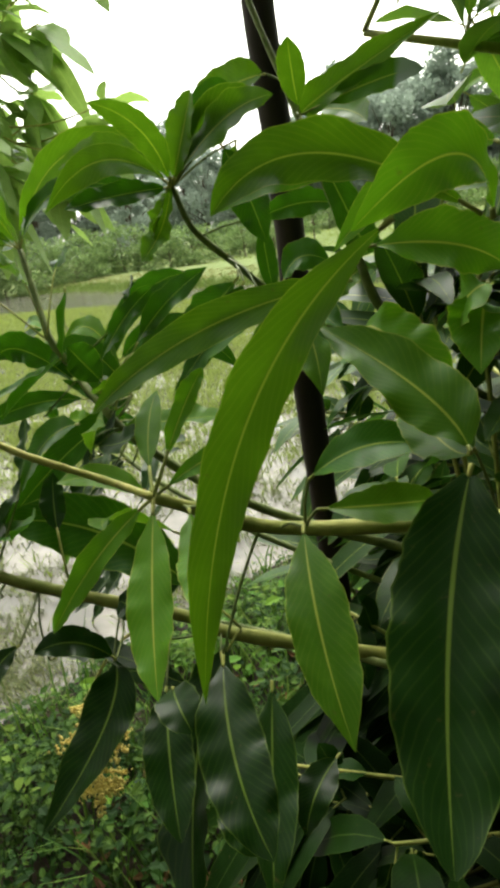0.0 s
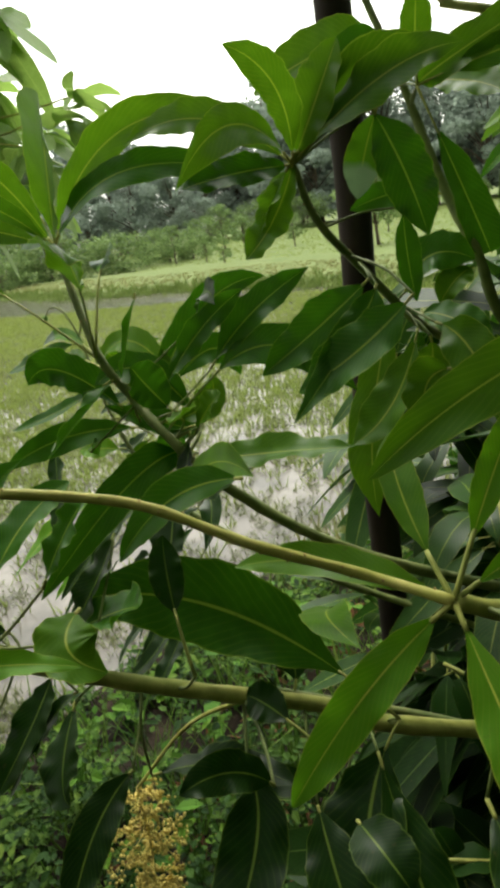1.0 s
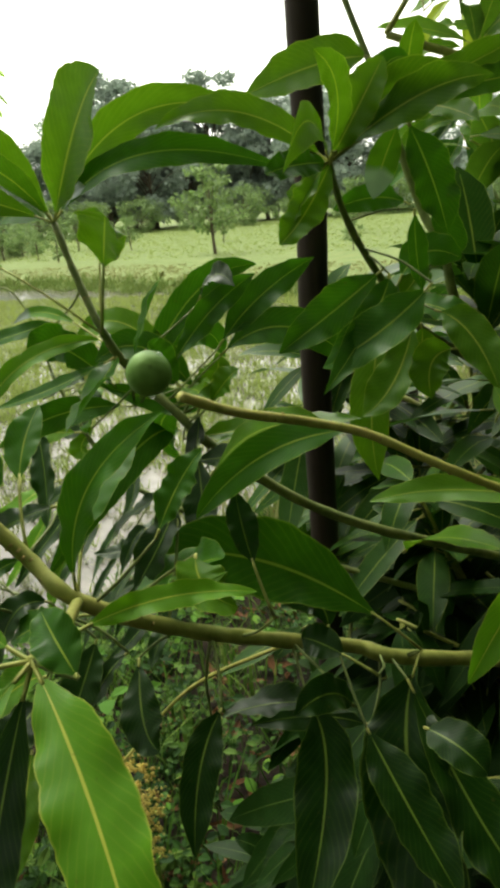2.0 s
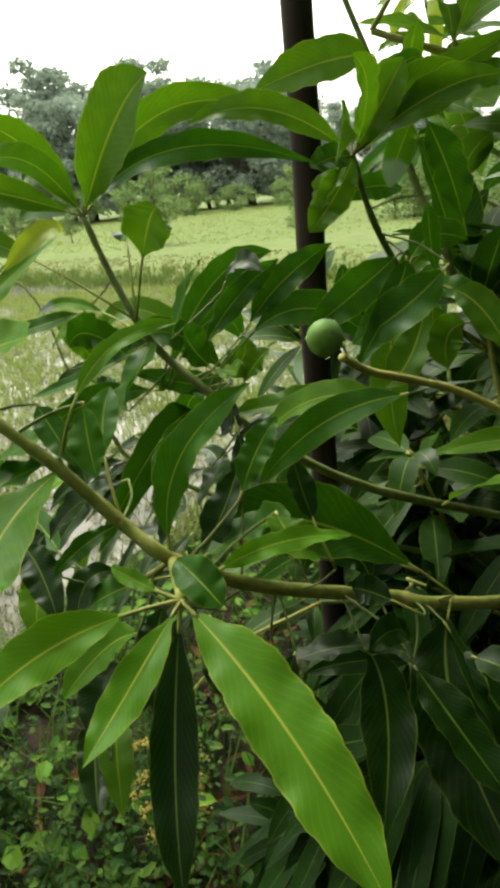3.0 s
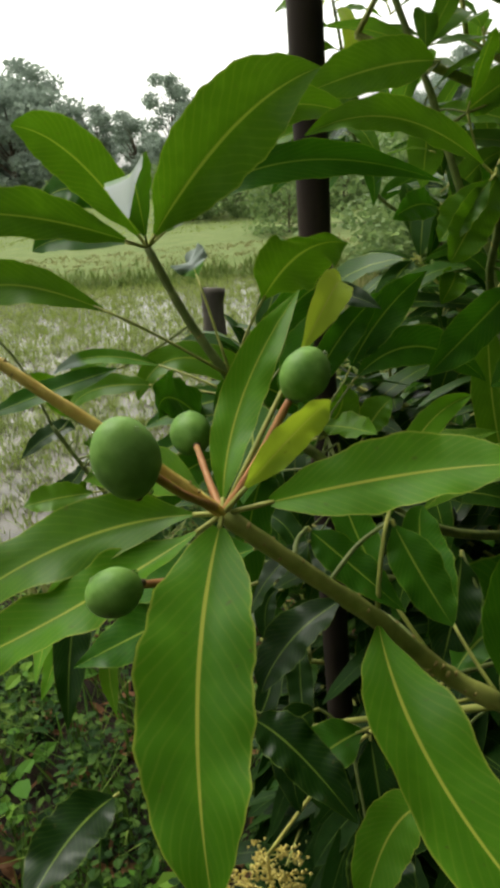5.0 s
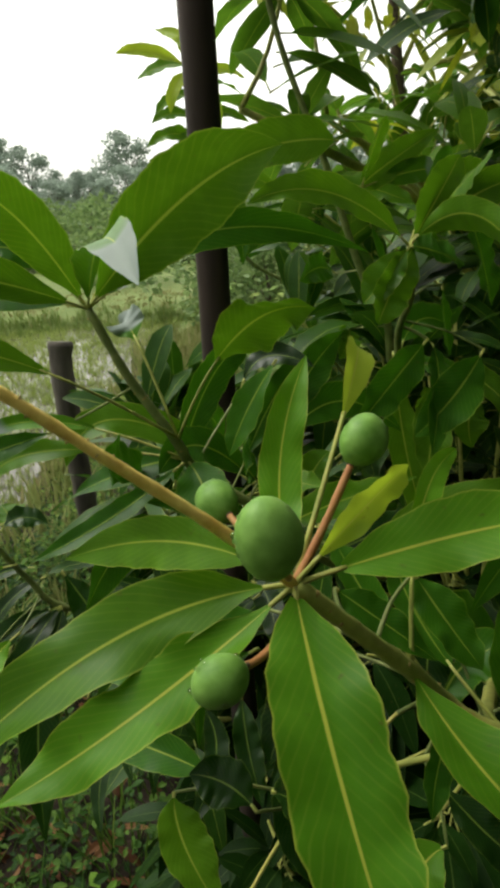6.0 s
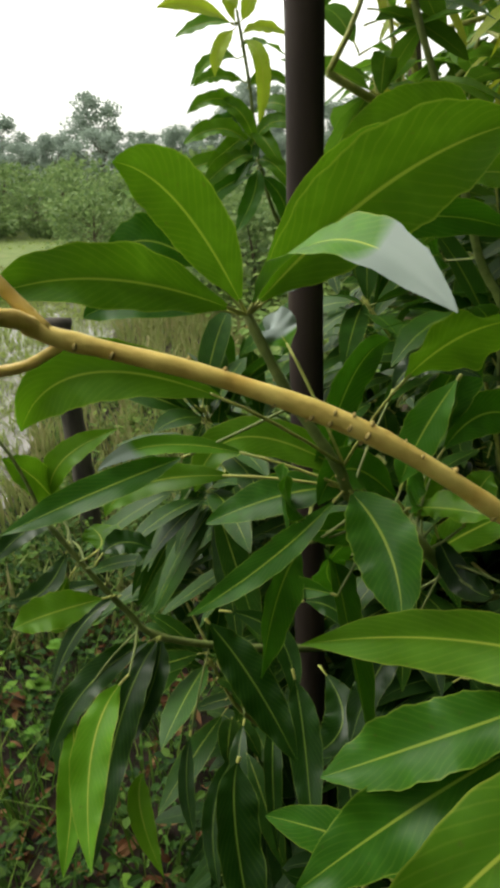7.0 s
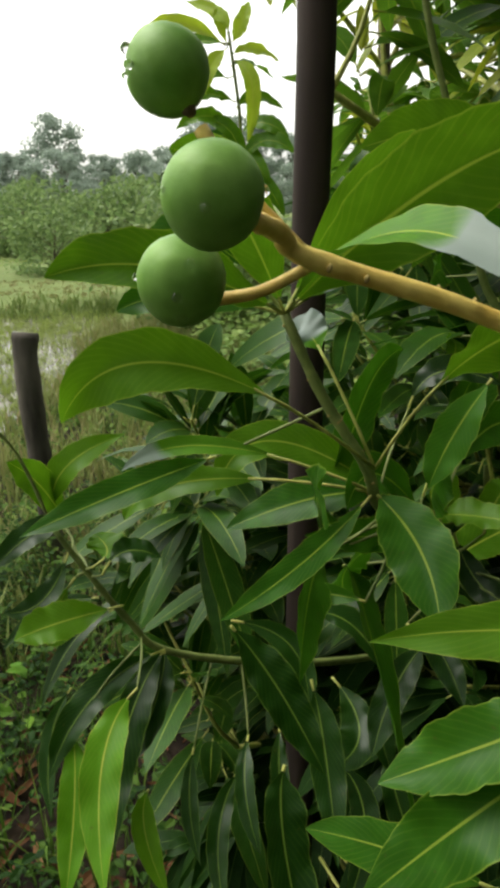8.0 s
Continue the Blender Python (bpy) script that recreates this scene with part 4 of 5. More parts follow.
leaf(shoot_tall, (0.138, 1.004, 1.652), (0.178, 1.021, 1.538), (0.190, 1.028, 1.498), 0.039, (0.71, -0.69, 0.13), 0.15)
leaf(shoot_pole, (0.151, 0.873, 1.627), (0.136, 0.876, 1.595), (0.126, 0.878, 1.564), 0.028, (0.06, -0.99, -0.10), 0.08, M_SHEEN)
leaf(shoot_pole, (0.163, 0.878, 1.553), (0.165, 0.875, 1.517), (0.171, 0.872, 1.480), 0.020, (0.54, -0.84, 0.12), 0.08)
leaf(shoot_pole, (0.137, 0.861, 1.503), (0.094, 0.850, 1.469), (0.041, 0.831, 1.431), 0.041, (0.09, -0.95, 0.28), 0.08)
leaf(shoot_pole, (0.142, 0.862, 1.498), (0.132, 0.832, 1.464), (0.095, 0.784, 1.404), 0.033, (0.28, -0.80, 0.53), 0.08)
leaf(shoot_upper, (-0.103, 0.893, 1.325), (-0.128, 0.820, 1.325), (-0.166, 0.693, 1.242), 0.043, (0.62, -0.46, 0.64), 0.06)
leaf(shoot_upper, (-0.142, 0.862, 1.364), (-0.183, 0.807, 1.442), (-0.199, 0.768, 1.440), 0.041, (0.90, -0.24, 0.38), 0.15)
leaf(shoot_upper, (-0.142, 0.862, 1.364), (-0.192, 0.798, 1.375), (-0.233, 0.736, 1.356), 0.034, (0.64, -0.49, 0.59), 0.10)
leaf(shoot_upper, (-0.142, 0.862, 1.364), (-0.091, 0.922, 1.434), (-0.061, 0.942, 1.402), 0.037, (0.46, -0.72, 0.52), 0.25)
leaf(shoot_pole, (-0.026, 0.846, 1.426), (0.041, 0.863, 1.451), (0.113, 0.868, 1.407), 0.039, (0.20, -0.81, 0.54), 0.06)
leaf(shoot_pole, (-0.029, 0.848, 1.433), (0.010, 0.873, 1.479), (0.063, 0.899, 1.514), 0.036, (0.07, -0.88, 0.47), 0.08)
leaf(shoot_pole, (-0.075, 0.826, 1.416), (-0.035, 0.847, 1.469), (0.010, 0.867, 1.504), 0.029, (0.02, -0.91, 0.40), 0.08)
leaf(shoot_pole, (0.183, 0.833, 1.492), (0.141, 0.818, 1.454), (0.090, 0.806, 1.423), 0.047, (-0.11, -0.86, 0.49), 0.08)
leaf(shoot_pole, (0.096, 0.833, 1.596), (0.168, 0.833, 1.638), (0.227, 0.835, 1.647), 0.035, (-0.11, -0.94, 0.33), 0.10, M_FRESH)
leaf(shoot_pole, (0.159, 0.838, 1.625), (0.180, 0.840, 1.579), (0.195, 0.840, 1.531), 0.037, (0.41, -0.90, 0.14), 0.08)
leaf(shoot_tall, (0.106, 0.996, 1.700), (0.046, 1.000, 1.700), (-0.033, 1.004, 1.682), 0.051, (-0.09, -0.96, 0.27), 0.06, M_FRESH)
leaf(limb_fruit, (-0.152, 0.512, 1.485), (-0.098, 0.565, 1.553), (-0.083, 0.594, 1.560), 0.017, (0.33, -0.77, 0.54), 0.35, M_FLUSH)
leaf(limb_fruit, (-0.152, 0.512, 1.485), (-0.123, 0.503, 1.519), (-0.106, 0.501, 1.534), 0.014, (-0.25, -0.97, 0.00), 0.15, M_FLUSH)
leaf(limb_fruit, (0.033, 0.566, 1.369), (0.044, 0.583, 1.399), (0.059, 0.596, 1.422), 0.025, (-0.18, -0.81, 0.56), 0.08)
leaf(limb_fruit, (-0.047, 0.538, 1.364), (-0.071, 0.520, 1.353), (-0.087, 0.501, 1.339), 0.016, (0.10, -0.63, 0.77), 0.08)
leaf(limb_fruit, (-0.111, 0.560, 1.446), (-0.094, 0.547, 1.432), (-0.069, 0.528, 1.411), 0.021, (0.02, -0.72, 0.69), 0.06)
leaf(limb_fruit, (-0.069, 0.553, 1.449), (-0.060, 0.535, 1.428), (-0.049, 0.518, 1.407), 0.025, (-0.07, -0.78, 0.63), 0.06)
leaf(shoot_upper, (-0.136, 0.807, 1.457), (-0.155, 0.856, 1.535), (-0.161, 0.880, 1.543), 0.033, (-0.27, -0.77, 0.58), 0.50, M_WIDESHEEN)
leaf(shoot_upper, (-0.193, 0.839, 1.566), (-0.159, 0.828, 1.589), (-0.140, 0.822, 1.596), 0.015, (-0.50, -0.73, 0.48), 0.20, M_WIDESHEEN)
leaf(limb_fruit, (0.091, 0.620, 1.281), (0.069, 0.636, 1.327), (0.055, 0.654, 1.365), 0.024, (0.62, -0.60, 0.51), 0.40, M_SHADED)
leaf(shoot_upper, (-0.232, 0.871, 1.460), (-0.303, 0.873, 1.444), (-0.375, 0.873, 1.424), 0.026, (-0.18, -0.71, 0.68), 0.05)
leaf(shoot_upper, (-0.211, 0.849, 1.590), (-0.246, 0.861, 1.616), (-0.277, 0.869, 1.608), 0.033, (-0.13, -0.88, 0.47), 0.10)
# shoot upper
leaf(shoot_upper, (-0.050, 0.848, 1.377), (-0.108, 0.841, 1.435), (-0.154, 0.813, 1.426), 0.039, (0.47, -0.69, 0.54), .10)
leaf(shoot_upper, (-0.065, 0.818, 1.344), (0.019, 0.843, 1.351), (0.118, 0.842, 1.364), 0.039, (-0.03, -0.52, 0.86), .10, M_FRESH)
leaf(shoot_upper, (-0.050, 0.848, 1.377), (-0.113, 0.865, 1.346), (-0.101, 0.881, 1.294), 0.034, (0.20, -0.86, -0.47), .2)
leaf(shoot_upper, (-0.054, 0.825, 1.387), (-0.079, 0.812, 1.425), (-0.079, 0.794, 1.451), 0.042, (0.87, -0.47, 0.11), .2)
leaf(shoot_upper, (-0.050, 0.848, 1.377), (-0.093, 0.858, 1.370), (-0.174, 0.839, 1.397), 0.030, (0.14, -0.85, 0.51), .12)
leaf(shoot_upper, (-0.084, 0.814, 1.388), (-0.041, 0.844, 1.397), (-0.034, 0.853, 1.427), 0.034, (0.25, -0.82, 0.50), .2, M_FRESH)
leaf(shoot_upper, (-0.050, 0.848, 1.377), (-0.164, 0.896, 1.453), (-0.227, 0.885, 1.421), 0.034, (-0.02, -0.82, 0.58), .12, M_FRESH)
# shoot pole
leaf(shoot_pole, (0.102, 0.828, 1.604), (0.078, 0.828, 1.562), (0.054, 0.813, 1.532), 0.035, (-0.06, -0.96, 0.25), .10, M_FRESH)
leaf(shoot_pole, (0.102, 0.828, 1.604), (0.072, 0.832, 1.570), (0.053, 0.839, 1.547), 0.034, (-0.60, -0.70, 0.38), .15, M_FRESH)
leaf(shoot_pole, (0.133, 0.922, 1.480), (0.123, 0.872, 1.377), (0.134, 0.841, 1.299), 0.042, (-0.06, -0.92, 0.40), .06, M_FRESH)
leaf(shoot_pole, (0.151, 0.931, 1.460), (0.184, 0.918, 1.457), (0.226, 0.903, 1.436), 0.037, (0.09, -0.53, 0.84), .08)
leaf(shoot_pole, (0.167, 0.911, 1.444), (0.168, 0.904, 1.416), (0.165, 0.876, 1.393), 0.037, (0.21, -0.80, 0.56), .10, M_FRESH)
leaf(shoot_pole, (0.162, 0.895, 1.454), (0.147, 0.864, 1.398), (0.120, 0.832, 1.369), 0.042, (-0.16, -0.76, 0.63), .08, M_FRESH)
leaf(shoot_pole, (0.182, 0.881, 1.461), (0.216, 0.859, 1.441), (0.244, 0.826, 1.393), 0.039, (0.02, -0.77, 0.64), .08, M_FRESH)
leaf(shoot_pole, (0.205, 0.852, 1.430), (0.183, 0.849, 1.419), (0.183, 0.842, 1.385), 0.039, (-0.19, -0.93, 0.31), .1, M_FRESH)
leaf(shoot_pole, (0.143, 0.922, 1.482), (0.167, 0.926, 1.510), (0.203, 0.927, 1.503), 0.037, (-0.14, -0.80, 0.57), .1)
# shoot tall
leaf(shoot_tall, (0.115, 1.067, 1.664), (0.173, 1.043, 1.651), (0.213, 1.013, 1.630), 0.037, (-0.15, -0.70, 0.69), .08, M_FRESH)
leaf(shoot_tall, (0.138, 1.076, 1.554), (0.101, 1.044, 1.565), (0.060, 1.006, 1.555), 0.035, (0.61, -0.69, 0.39), .10)
leaf(shoot_tall, (0.159, 1.083, 1.479), (0.148, 1.058, 1.472), (0.131, 1.050, 1.448), 0.034, (0.17, -0.76, 0.63), .10, M_FRESH)
# shoot near
leaf(shoot_near, (0.472, 0.600, 1.439), (0.480, 0.549, 1.389), (0.506, 0.485, 1.344), 0.049, (0.26, -0.56, 0.79), .04, M_SHADED)
leaf(shoot_near, (0.464, 0.619, 1.436), (0.433, 0.636, 1.460), (0.366, 0.652, 1.491), 0.037, (0.23, -0.59, 0.77), .06, M_FRESH)
leaf(shoot_near, (0.464, 0.619, 1.436), (0.444, 0.633, 1.435), (0.408, 0.666, 1.448), 0.030, (-0.09, -0.33, 0.94), .06, M_FRESH)
leaf(shoot_near, (0.340, 0.664, 1.368), (0.383, 0.692, 1.366), (0.398, 0.720, 1.360), 0.029, (0.48, -0.39, 0.78), .06, M_FRESH)
leaf(shoot_near, (0.333, 0.668, 1.386), (0.371, 0.679, 1.409), (0.407, 0.697, 1.406), 0.034, (0.01, -0.58, 0.81), .06)
leaf(shoot_near, (0.368, 0.699, 1.479), (0.395, 0.688, 1.471), (0.442, 0.673, 1.421), 0.039, (0.33, -0.64, 0.70), .06, M_YOUNG)
leaf(shoot_near, (0.459, 0.660, 1.538), (0.406, 0.611, 1.575), (0.378, 0.566, 1.556), 0.029, (0.74, -0.56, 0.38), .06, M_FRESH)
leaf(shoot_near, (0.490, 0.587, 1.539), (0.487, 0.564, 1.561), (0.466, 0.531, 1.543), 0.024, (0.83, -0.33, 0.45), .04, M_YOUNG)
leaf(shoot_near, (0.399, 0.654, 1.530), (0.439, 0.674, 1.525), (0.464, 0.681, 1.509), 0.034, (0.47, -0.67, 0.58), .06, M_YOUNG)
leaf(shoot_near, (0.454, 0.675, 1.496), (0.452, 0.673, 1.488), (0.459, 0.649, 1.465), 0.035, (0.28, -0.70, 0.66), .06, M_YOUNG)
leaf(shoot_near, (0.454, 0.677, 1.504), (0.446, 0.674, 1.500), (0.431, 0.687, 1.486), 0.034, (-0.57, -0.76, 0.31), .06, M_YOUNG)
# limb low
leaf(limb_low, (0.283, 0.609, 1.272), (0.331, 0.558, 1.249), (0.379, 0.529, 1.224), 0.042, (0.26, -0.26, 0.93), .06, M_SHADED)
leaf(limb_low, (0.284, 0.652, 1.220), (0.316, 0.601, 1.183), (0.353, 0.546, 1.152), 0.035, (0.34, -0.34, 0.88), .06, M_SHADED)
leaf(limb_low, (0.331, 0.662, 1.163), (0.334, 0.625, 1.161), (0.338, 0.602, 1.143), 0.028, (0.28, -0.28, 0.92), .06, M_SHADED)
leaf(limb_low, (0.150, 0.609, 1.223), (0.139, 0.583, 1.253), (0.122, 0.556, 1.254), 0.025, (0.81, -0.07, 0.58), .06, M_SHADED)
leaf(limb_low, (0.036, 0.609, 1.183), (0.088, 0.635, 1.191), (0.146, 0.642, 1.187), 0.031, (-0.03, -0.01, 1.00), .06, M_SHADED)
leaf(limb_low, (0.198, 0.624, 1.201), (0.223, 0.607, 1.205), (0.242, 0.600, 1.193), 0.035, (0.03, -0.27, 0.96), .06, M_SHADED)
leaf(limb_low, (0.109, 0.706, 1.209), (0.094, 0.719, 1.233), (0.055, 0.698, 1.243), 0.031, (0.52, -0.56, 0.65), .10, M_SHADED)
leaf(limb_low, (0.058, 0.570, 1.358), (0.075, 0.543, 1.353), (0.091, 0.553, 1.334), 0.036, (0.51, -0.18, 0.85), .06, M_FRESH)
leaf(limb_low, (0.160, 0.655, 1.216), (0.119, 0.660, 1.232), (0.098, 0.660, 1.236), 0.028, (0.22, -0.57, 0.80), .30, M_SHADED)
leaf(limb_low, (-0.015, 0.598, 1.244), (0.005, 0.560, 1.221), (0.024, 0.546, 1.210), 0.031, (-0.01, -0.57, 0.82), .06, M_SHADED)
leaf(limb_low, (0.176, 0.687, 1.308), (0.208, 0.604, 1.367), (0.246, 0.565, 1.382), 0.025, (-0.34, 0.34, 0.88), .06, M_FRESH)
leaf(limb_low, (-0.104, 0.616, 1.270), (-0.126, 0.596, 1.268), (-0.126, 0.567, 1.234), 0.027, (0.00, -0.59, 0.81), .06, M_SHADED)
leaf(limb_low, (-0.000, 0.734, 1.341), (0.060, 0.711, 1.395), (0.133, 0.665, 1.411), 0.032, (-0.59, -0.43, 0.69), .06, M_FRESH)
leaf(limb_low, (-0.023, 0.758, 1.355), (-0.006, 0.722, 1.312), (0.000, 0.696, 1.301), 0.032, (0.05, -0.64, 0.77), .06, M_SHADED)
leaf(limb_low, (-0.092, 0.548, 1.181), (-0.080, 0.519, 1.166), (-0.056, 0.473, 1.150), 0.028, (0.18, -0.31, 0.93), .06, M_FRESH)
leaf(limb_low, (-0.106, 0.538, 1.180), (-0.095, 0.510, 1.165), (-0.074, 0.469, 1.153), 0.028, (0.19, -0.27, 0.94), .06, M_SHADED)
leaf(limb_low, (-0.154, 0.503, 1.251), (-0.145, 0.466, 1.243), (-0.125, 0.414, 1.220), 0.035, (0.28, -0.24, 0.93), .06, M_SHADED)
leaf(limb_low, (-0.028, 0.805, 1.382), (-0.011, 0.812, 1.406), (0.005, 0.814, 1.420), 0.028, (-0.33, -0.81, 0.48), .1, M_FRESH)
leaf(limb_low, (-0.032, 0.767, 1.342), (0.017, 0.766, 1.351), (0.060, 0.766, 1.370), 0.032, (-0.23, -0.63, 0.74), .06, M_SHADED)
leaf(limb_low, (-0.068, 0.620, 1.237), (-0.069, 0.589, 1.208), (-0.070, 0.545, 1.176), 0.035, (0.07, -0.64, 0.76), .06, M_SHADED)
leaf(limb_low, (-0.037, 0.617, 1.231), (-0.054, 0.593, 1.210), (-0.059, 0.547, 1.174), 0.024, (-0.34, -0.52, 0.78), .06, M_SHADED)
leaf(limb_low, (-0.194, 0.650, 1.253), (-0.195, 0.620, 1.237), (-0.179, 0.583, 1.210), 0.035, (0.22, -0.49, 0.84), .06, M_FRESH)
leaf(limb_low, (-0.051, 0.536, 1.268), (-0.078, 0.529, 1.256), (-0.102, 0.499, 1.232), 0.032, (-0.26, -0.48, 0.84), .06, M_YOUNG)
leaf(limb_low, (-0.239, 0.575, 1.263), (-0.261, 0.544, 1.271), (-0.278, 0.504, 1.272), 0.035, (0.33, -0.07, 0.94), .06, M_SHADED)
leaf(limb_low, (-0.263, 0.696, 1.343), (-0.275, 0.673, 1.316), (-0.279, 0.627, 1.268), 0.027, (0.14, -0.74, 0.65), .06, M_SHADED)
leaf(limb_low, (0.008, 0.653, 1.360), (-0.003, 0.634, 1.327), (-0.020, 0.613, 1.294), 0.035, (-0.35, -0.72, 0.60), .06, M_SHADED)
leaf(limb_low, (-0.156, 0.576, 1.296), (-0.169, 0.595, 1.304), (-0.189, 0.608, 1.307), 0.031, (-0.12, -0.42, 0.90), .10, M_SHADED)
leaf(limb_low, (-0.078, 0.617, 1.360), (-0.119, 0.601, 1.345), (-0.144, 0.585, 1.317), 0.031, (-0.36, -0.39, 0.84), .06, M_SHADED)
# limb fruit
leaf(limb_fruit, (-0.022, 0.593, 1.296), (0.018, 0.624, 1.311), (0.058, 0.613, 1.331), 0.040, (-0.33, -0.27, 0.91), .12)
leaf(limb_fruit, (-0.008, 0.582, 1.296), (-0.080, 0.589, 1.274), (-0.120, 0.579, 1.253), 0.034, (-0.30, -0.50, 0.81), .5)
leaf(limb_fruit, (-0.084, 0.562, 1.218), (-0.084, 0.529, 1.217), (-0.089, 0.499, 1.199), 0.042, (0.16, -0.30, 0.94), .06, M_SHADED)
# shoot side
leaf(shoot_side, (-0.332, 1.050, 1.359), (-0.317, 1.044, 1.404), (-0.258, 1.045, 1.428), 0.030, (-0.49, -0.73, 0.48), .06, M_FRESH)
leaf(shoot_side, (-0.324, 1.044, 1.348), (-0.344, 1.042, 1.392), (-0.370, 1.031, 1.422), 0.034, (0.54, -0.82, 0.19), .06, M_FRESH)
leaf(shoot_side, (-0.325, 1.042, 1.343), (-0.355, 1.043, 1.342), (-0.398, 1.030, 1.317), 0.027, (-0.16, -0.64, 0.74), .06, M_SHADED)
leaf(shoot_side, (-0.306, 0.970, 1.325), (-0.282, 0.976, 1.340), (-0.252, 0.967, 1.331), 0.026, (-0.13, -0.58, 0.81), .2, M_SHADED)
leaf(shoot_side, (-0.314, 0.974, 1.332), (-0.295, 0.996, 1.333), (-0.301, 1.023, 1.339), 0.039, (0.08, -0.18, 0.98), .3, M_FRESH)
leaf(shoot_side, (-0.291, 0.965, 1.292), (-0.349, 0.968, 1.288), (-0.387, 0.965, 1.283), 0.035, (-0.05, -0.75, 0.65), .1, M_FRESH)
leaf(shoot_side, (-0.296, 0.908, 1.245), (-0.337, 0.865, 1.222), (-0.356, 0.788, 1.177), 0.032, (-0.05, -0.48, 0.88), .1, M_YOUNG)
leaf(shoot_side, (-0.173, 0.825, 1.274), (-0.180, 0.789, 1.237), (-0.200, 0.732, 1.186), 0.027, (-0.25, -0.63, 0.74), .1, M_SHADED)
leaf(shoot_side, (-0.108, 0.793, 1.247), (-0.125, 0.792, 1.235), (-0.130, 0.763, 1.207), 0.022, (-0.39, -0.62, 0.68), .1, M_SHADED)
leaf(shoot_side, (-0.320, 1.068, 1.305), (-0.353, 1.048, 1.266), (-0.390, 1.046, 1.263), 0.026, (-0.23, -0.65, 0.72), .1, M_SHADED)
leaf(shoot_side, (-0.319, 1.054, 1.280), (-0.347, 1.036, 1.245), (-0.328, 1.027, 1.234), 0.034, (-0.10, -0.84, 0.52), .1, M_FRESH)
leaf(shoot_side, (-0.058, 0.874, 1.474), (-0.034, 0.866, 1.504), (0.001, 0.832, 1.496), 0.025, (-0.60, -0.47, 0.65), .1, M_SHADED)
leaf(shoot_side, (-0.067, 0.829, 1.396), (-0.041, 0.811, 1.399), (-0.021, 0.768, 1.406), 0.030, (-0.32, -0.07, 0.95), .1, M_FRESH)
leaf(shoot_side, (-0.045, 0.820, 1.380), (-0.039, 0.792, 1.346), (-0.036, 0.756, 1.348), 0.025, (-0.41, -0.46, 0.79), .1, M_SHADED)
leaf(shoot_side, (-0.070, 0.839, 1.287), (-0.066, 0.803, 1.286), (-0.075, 0.757, 1.265), 0.026, (-0.31, -0.24, 0.92), .1, M_SHADED)
leaf(shoot_side, (-0.209, 0.906, 1.289), (-0.165, 0.874, 1.269), (-0.168, 0.837, 1.228), 0.022, (-0.31, -0.72, 0.62), .08, M_SHADED)
leaf(shoot_side, (-0.185, 0.925, 1.135), (-0.208, 0.881, 1.116), (-0.211, 0.841, 1.082), 0.019, (-0.30, -0.43, 0.84), .06, M_SHADED)
leaf(shoot_side, (-0.153, 0.919, 1.140), (-0.177, 0.871, 1.116), (-0.194, 0.821, 1.073), 0.019, (-0.03, -0.55, 0.83), .06, M_SHADED)
leaf(shoot_side, (-0.239, 0.936, 1.132), (-0.256, 0.904, 1.099), (-0.260, 0.865, 1.065), 0.017, (-0.30, -0.59, 0.74), .06, M_SHADED)
leaf(shoot_side, (-0.132, 0.859, 1.237), (-0.135, 0.808, 1.218), (-0.181, 0.791, 1.211), 0.031, (-0.28, -0.17, 0.94), .08, M_SHADED)
leaf(shoot_side, (-0.270, 1.114, 1.192), (-0.324, 1.104, 1.168), (-0.369, 1.068, 1.118), 0.022, (-0.35, -0.51, 0.78), .06, M_SHADED)
leaf(shoot_side, (-0.284, 1.141, 1.195), (-0.341, 1.161, 1.182), (-0.396, 1.160, 1.144), 0.022, (-0.43, -0.55, 0.72), .06, M_SHADED)
leaf(shoot_side, (-0.133, 0.839, 1.158), (-0.130, 0.799, 1.126), (-0.170, 0.764, 1.085), 0.026, (-0.31, -0.58, 0.75), .06, M_SHADED)
leaf(shoot_side, (-0.092, 0.826, 1.168), (-0.099, 0.791, 1.135), (-0.101, 0.745, 1.102), 0.027, (-0.27, -0.59, 0.76), .06, M_SHADED)
leaf(shoot_side, (-0.196, 0.921, 1.099), (-0.236, 0.880, 1.081), (-0.250, 0.830, 1.042), 0.021, (-0.13, -0.47, 0.88), .06, M_SHADED)
leaf(shoot_side, (-0.329, 1.124, 1.093), (-0.363, 1.090, 1.051), (-0.375, 1.036, 0.995), 0.022, (-0.28, -0.64, 0.71), .06, M_SHADED)
leaf(shoot_side, (-0.129, 0.913, 1.270), (-0.094, 0.889, 1.262), (-0.080, 0.848, 1.228), 0.027, (0.01, -0.53, 0.84), .08, M_SHADED)
leaf(shoot_side, (-0.072, 0.809, 1.290), (-0.116, 0.791, 1.270), (-0.148, 0.771, 1.232), 0.027, (-0.46, -0.33, 0.82), .08, M_SHADED)
# shoot flush
leaf(shoot_flush, (0.144, 1.753, 1.915), (0.064, 1.736, 1.939), (-0.005, 1.738, 1.935), 0.030, (0.15, -0.87, 0.47), .06, M_FLUSH)
leaf(shoot_flush, (0.144, 1.752, 1.918), (0.094, 1.792, 1.924), (0.051, 1.832, 1.907), 0.027, (-0.60, -0.63, 0.49), .06, M_FRESH)
leaf(shoot_flush, (0.146, 1.753, 1.910), (0.107, 1.731, 1.876), (0.094, 1.732, 1.829), 0.029, (-0.36, -0.82, 0.44), .06, M_FLUSH)
leaf(shoot_flush, (0.149, 1.751, 1.915), (0.138, 1.769, 1.956), (0.148, 1.781, 1.983), 0.022, (0.01, -0.91, 0.40), .06, M_FLUSH)
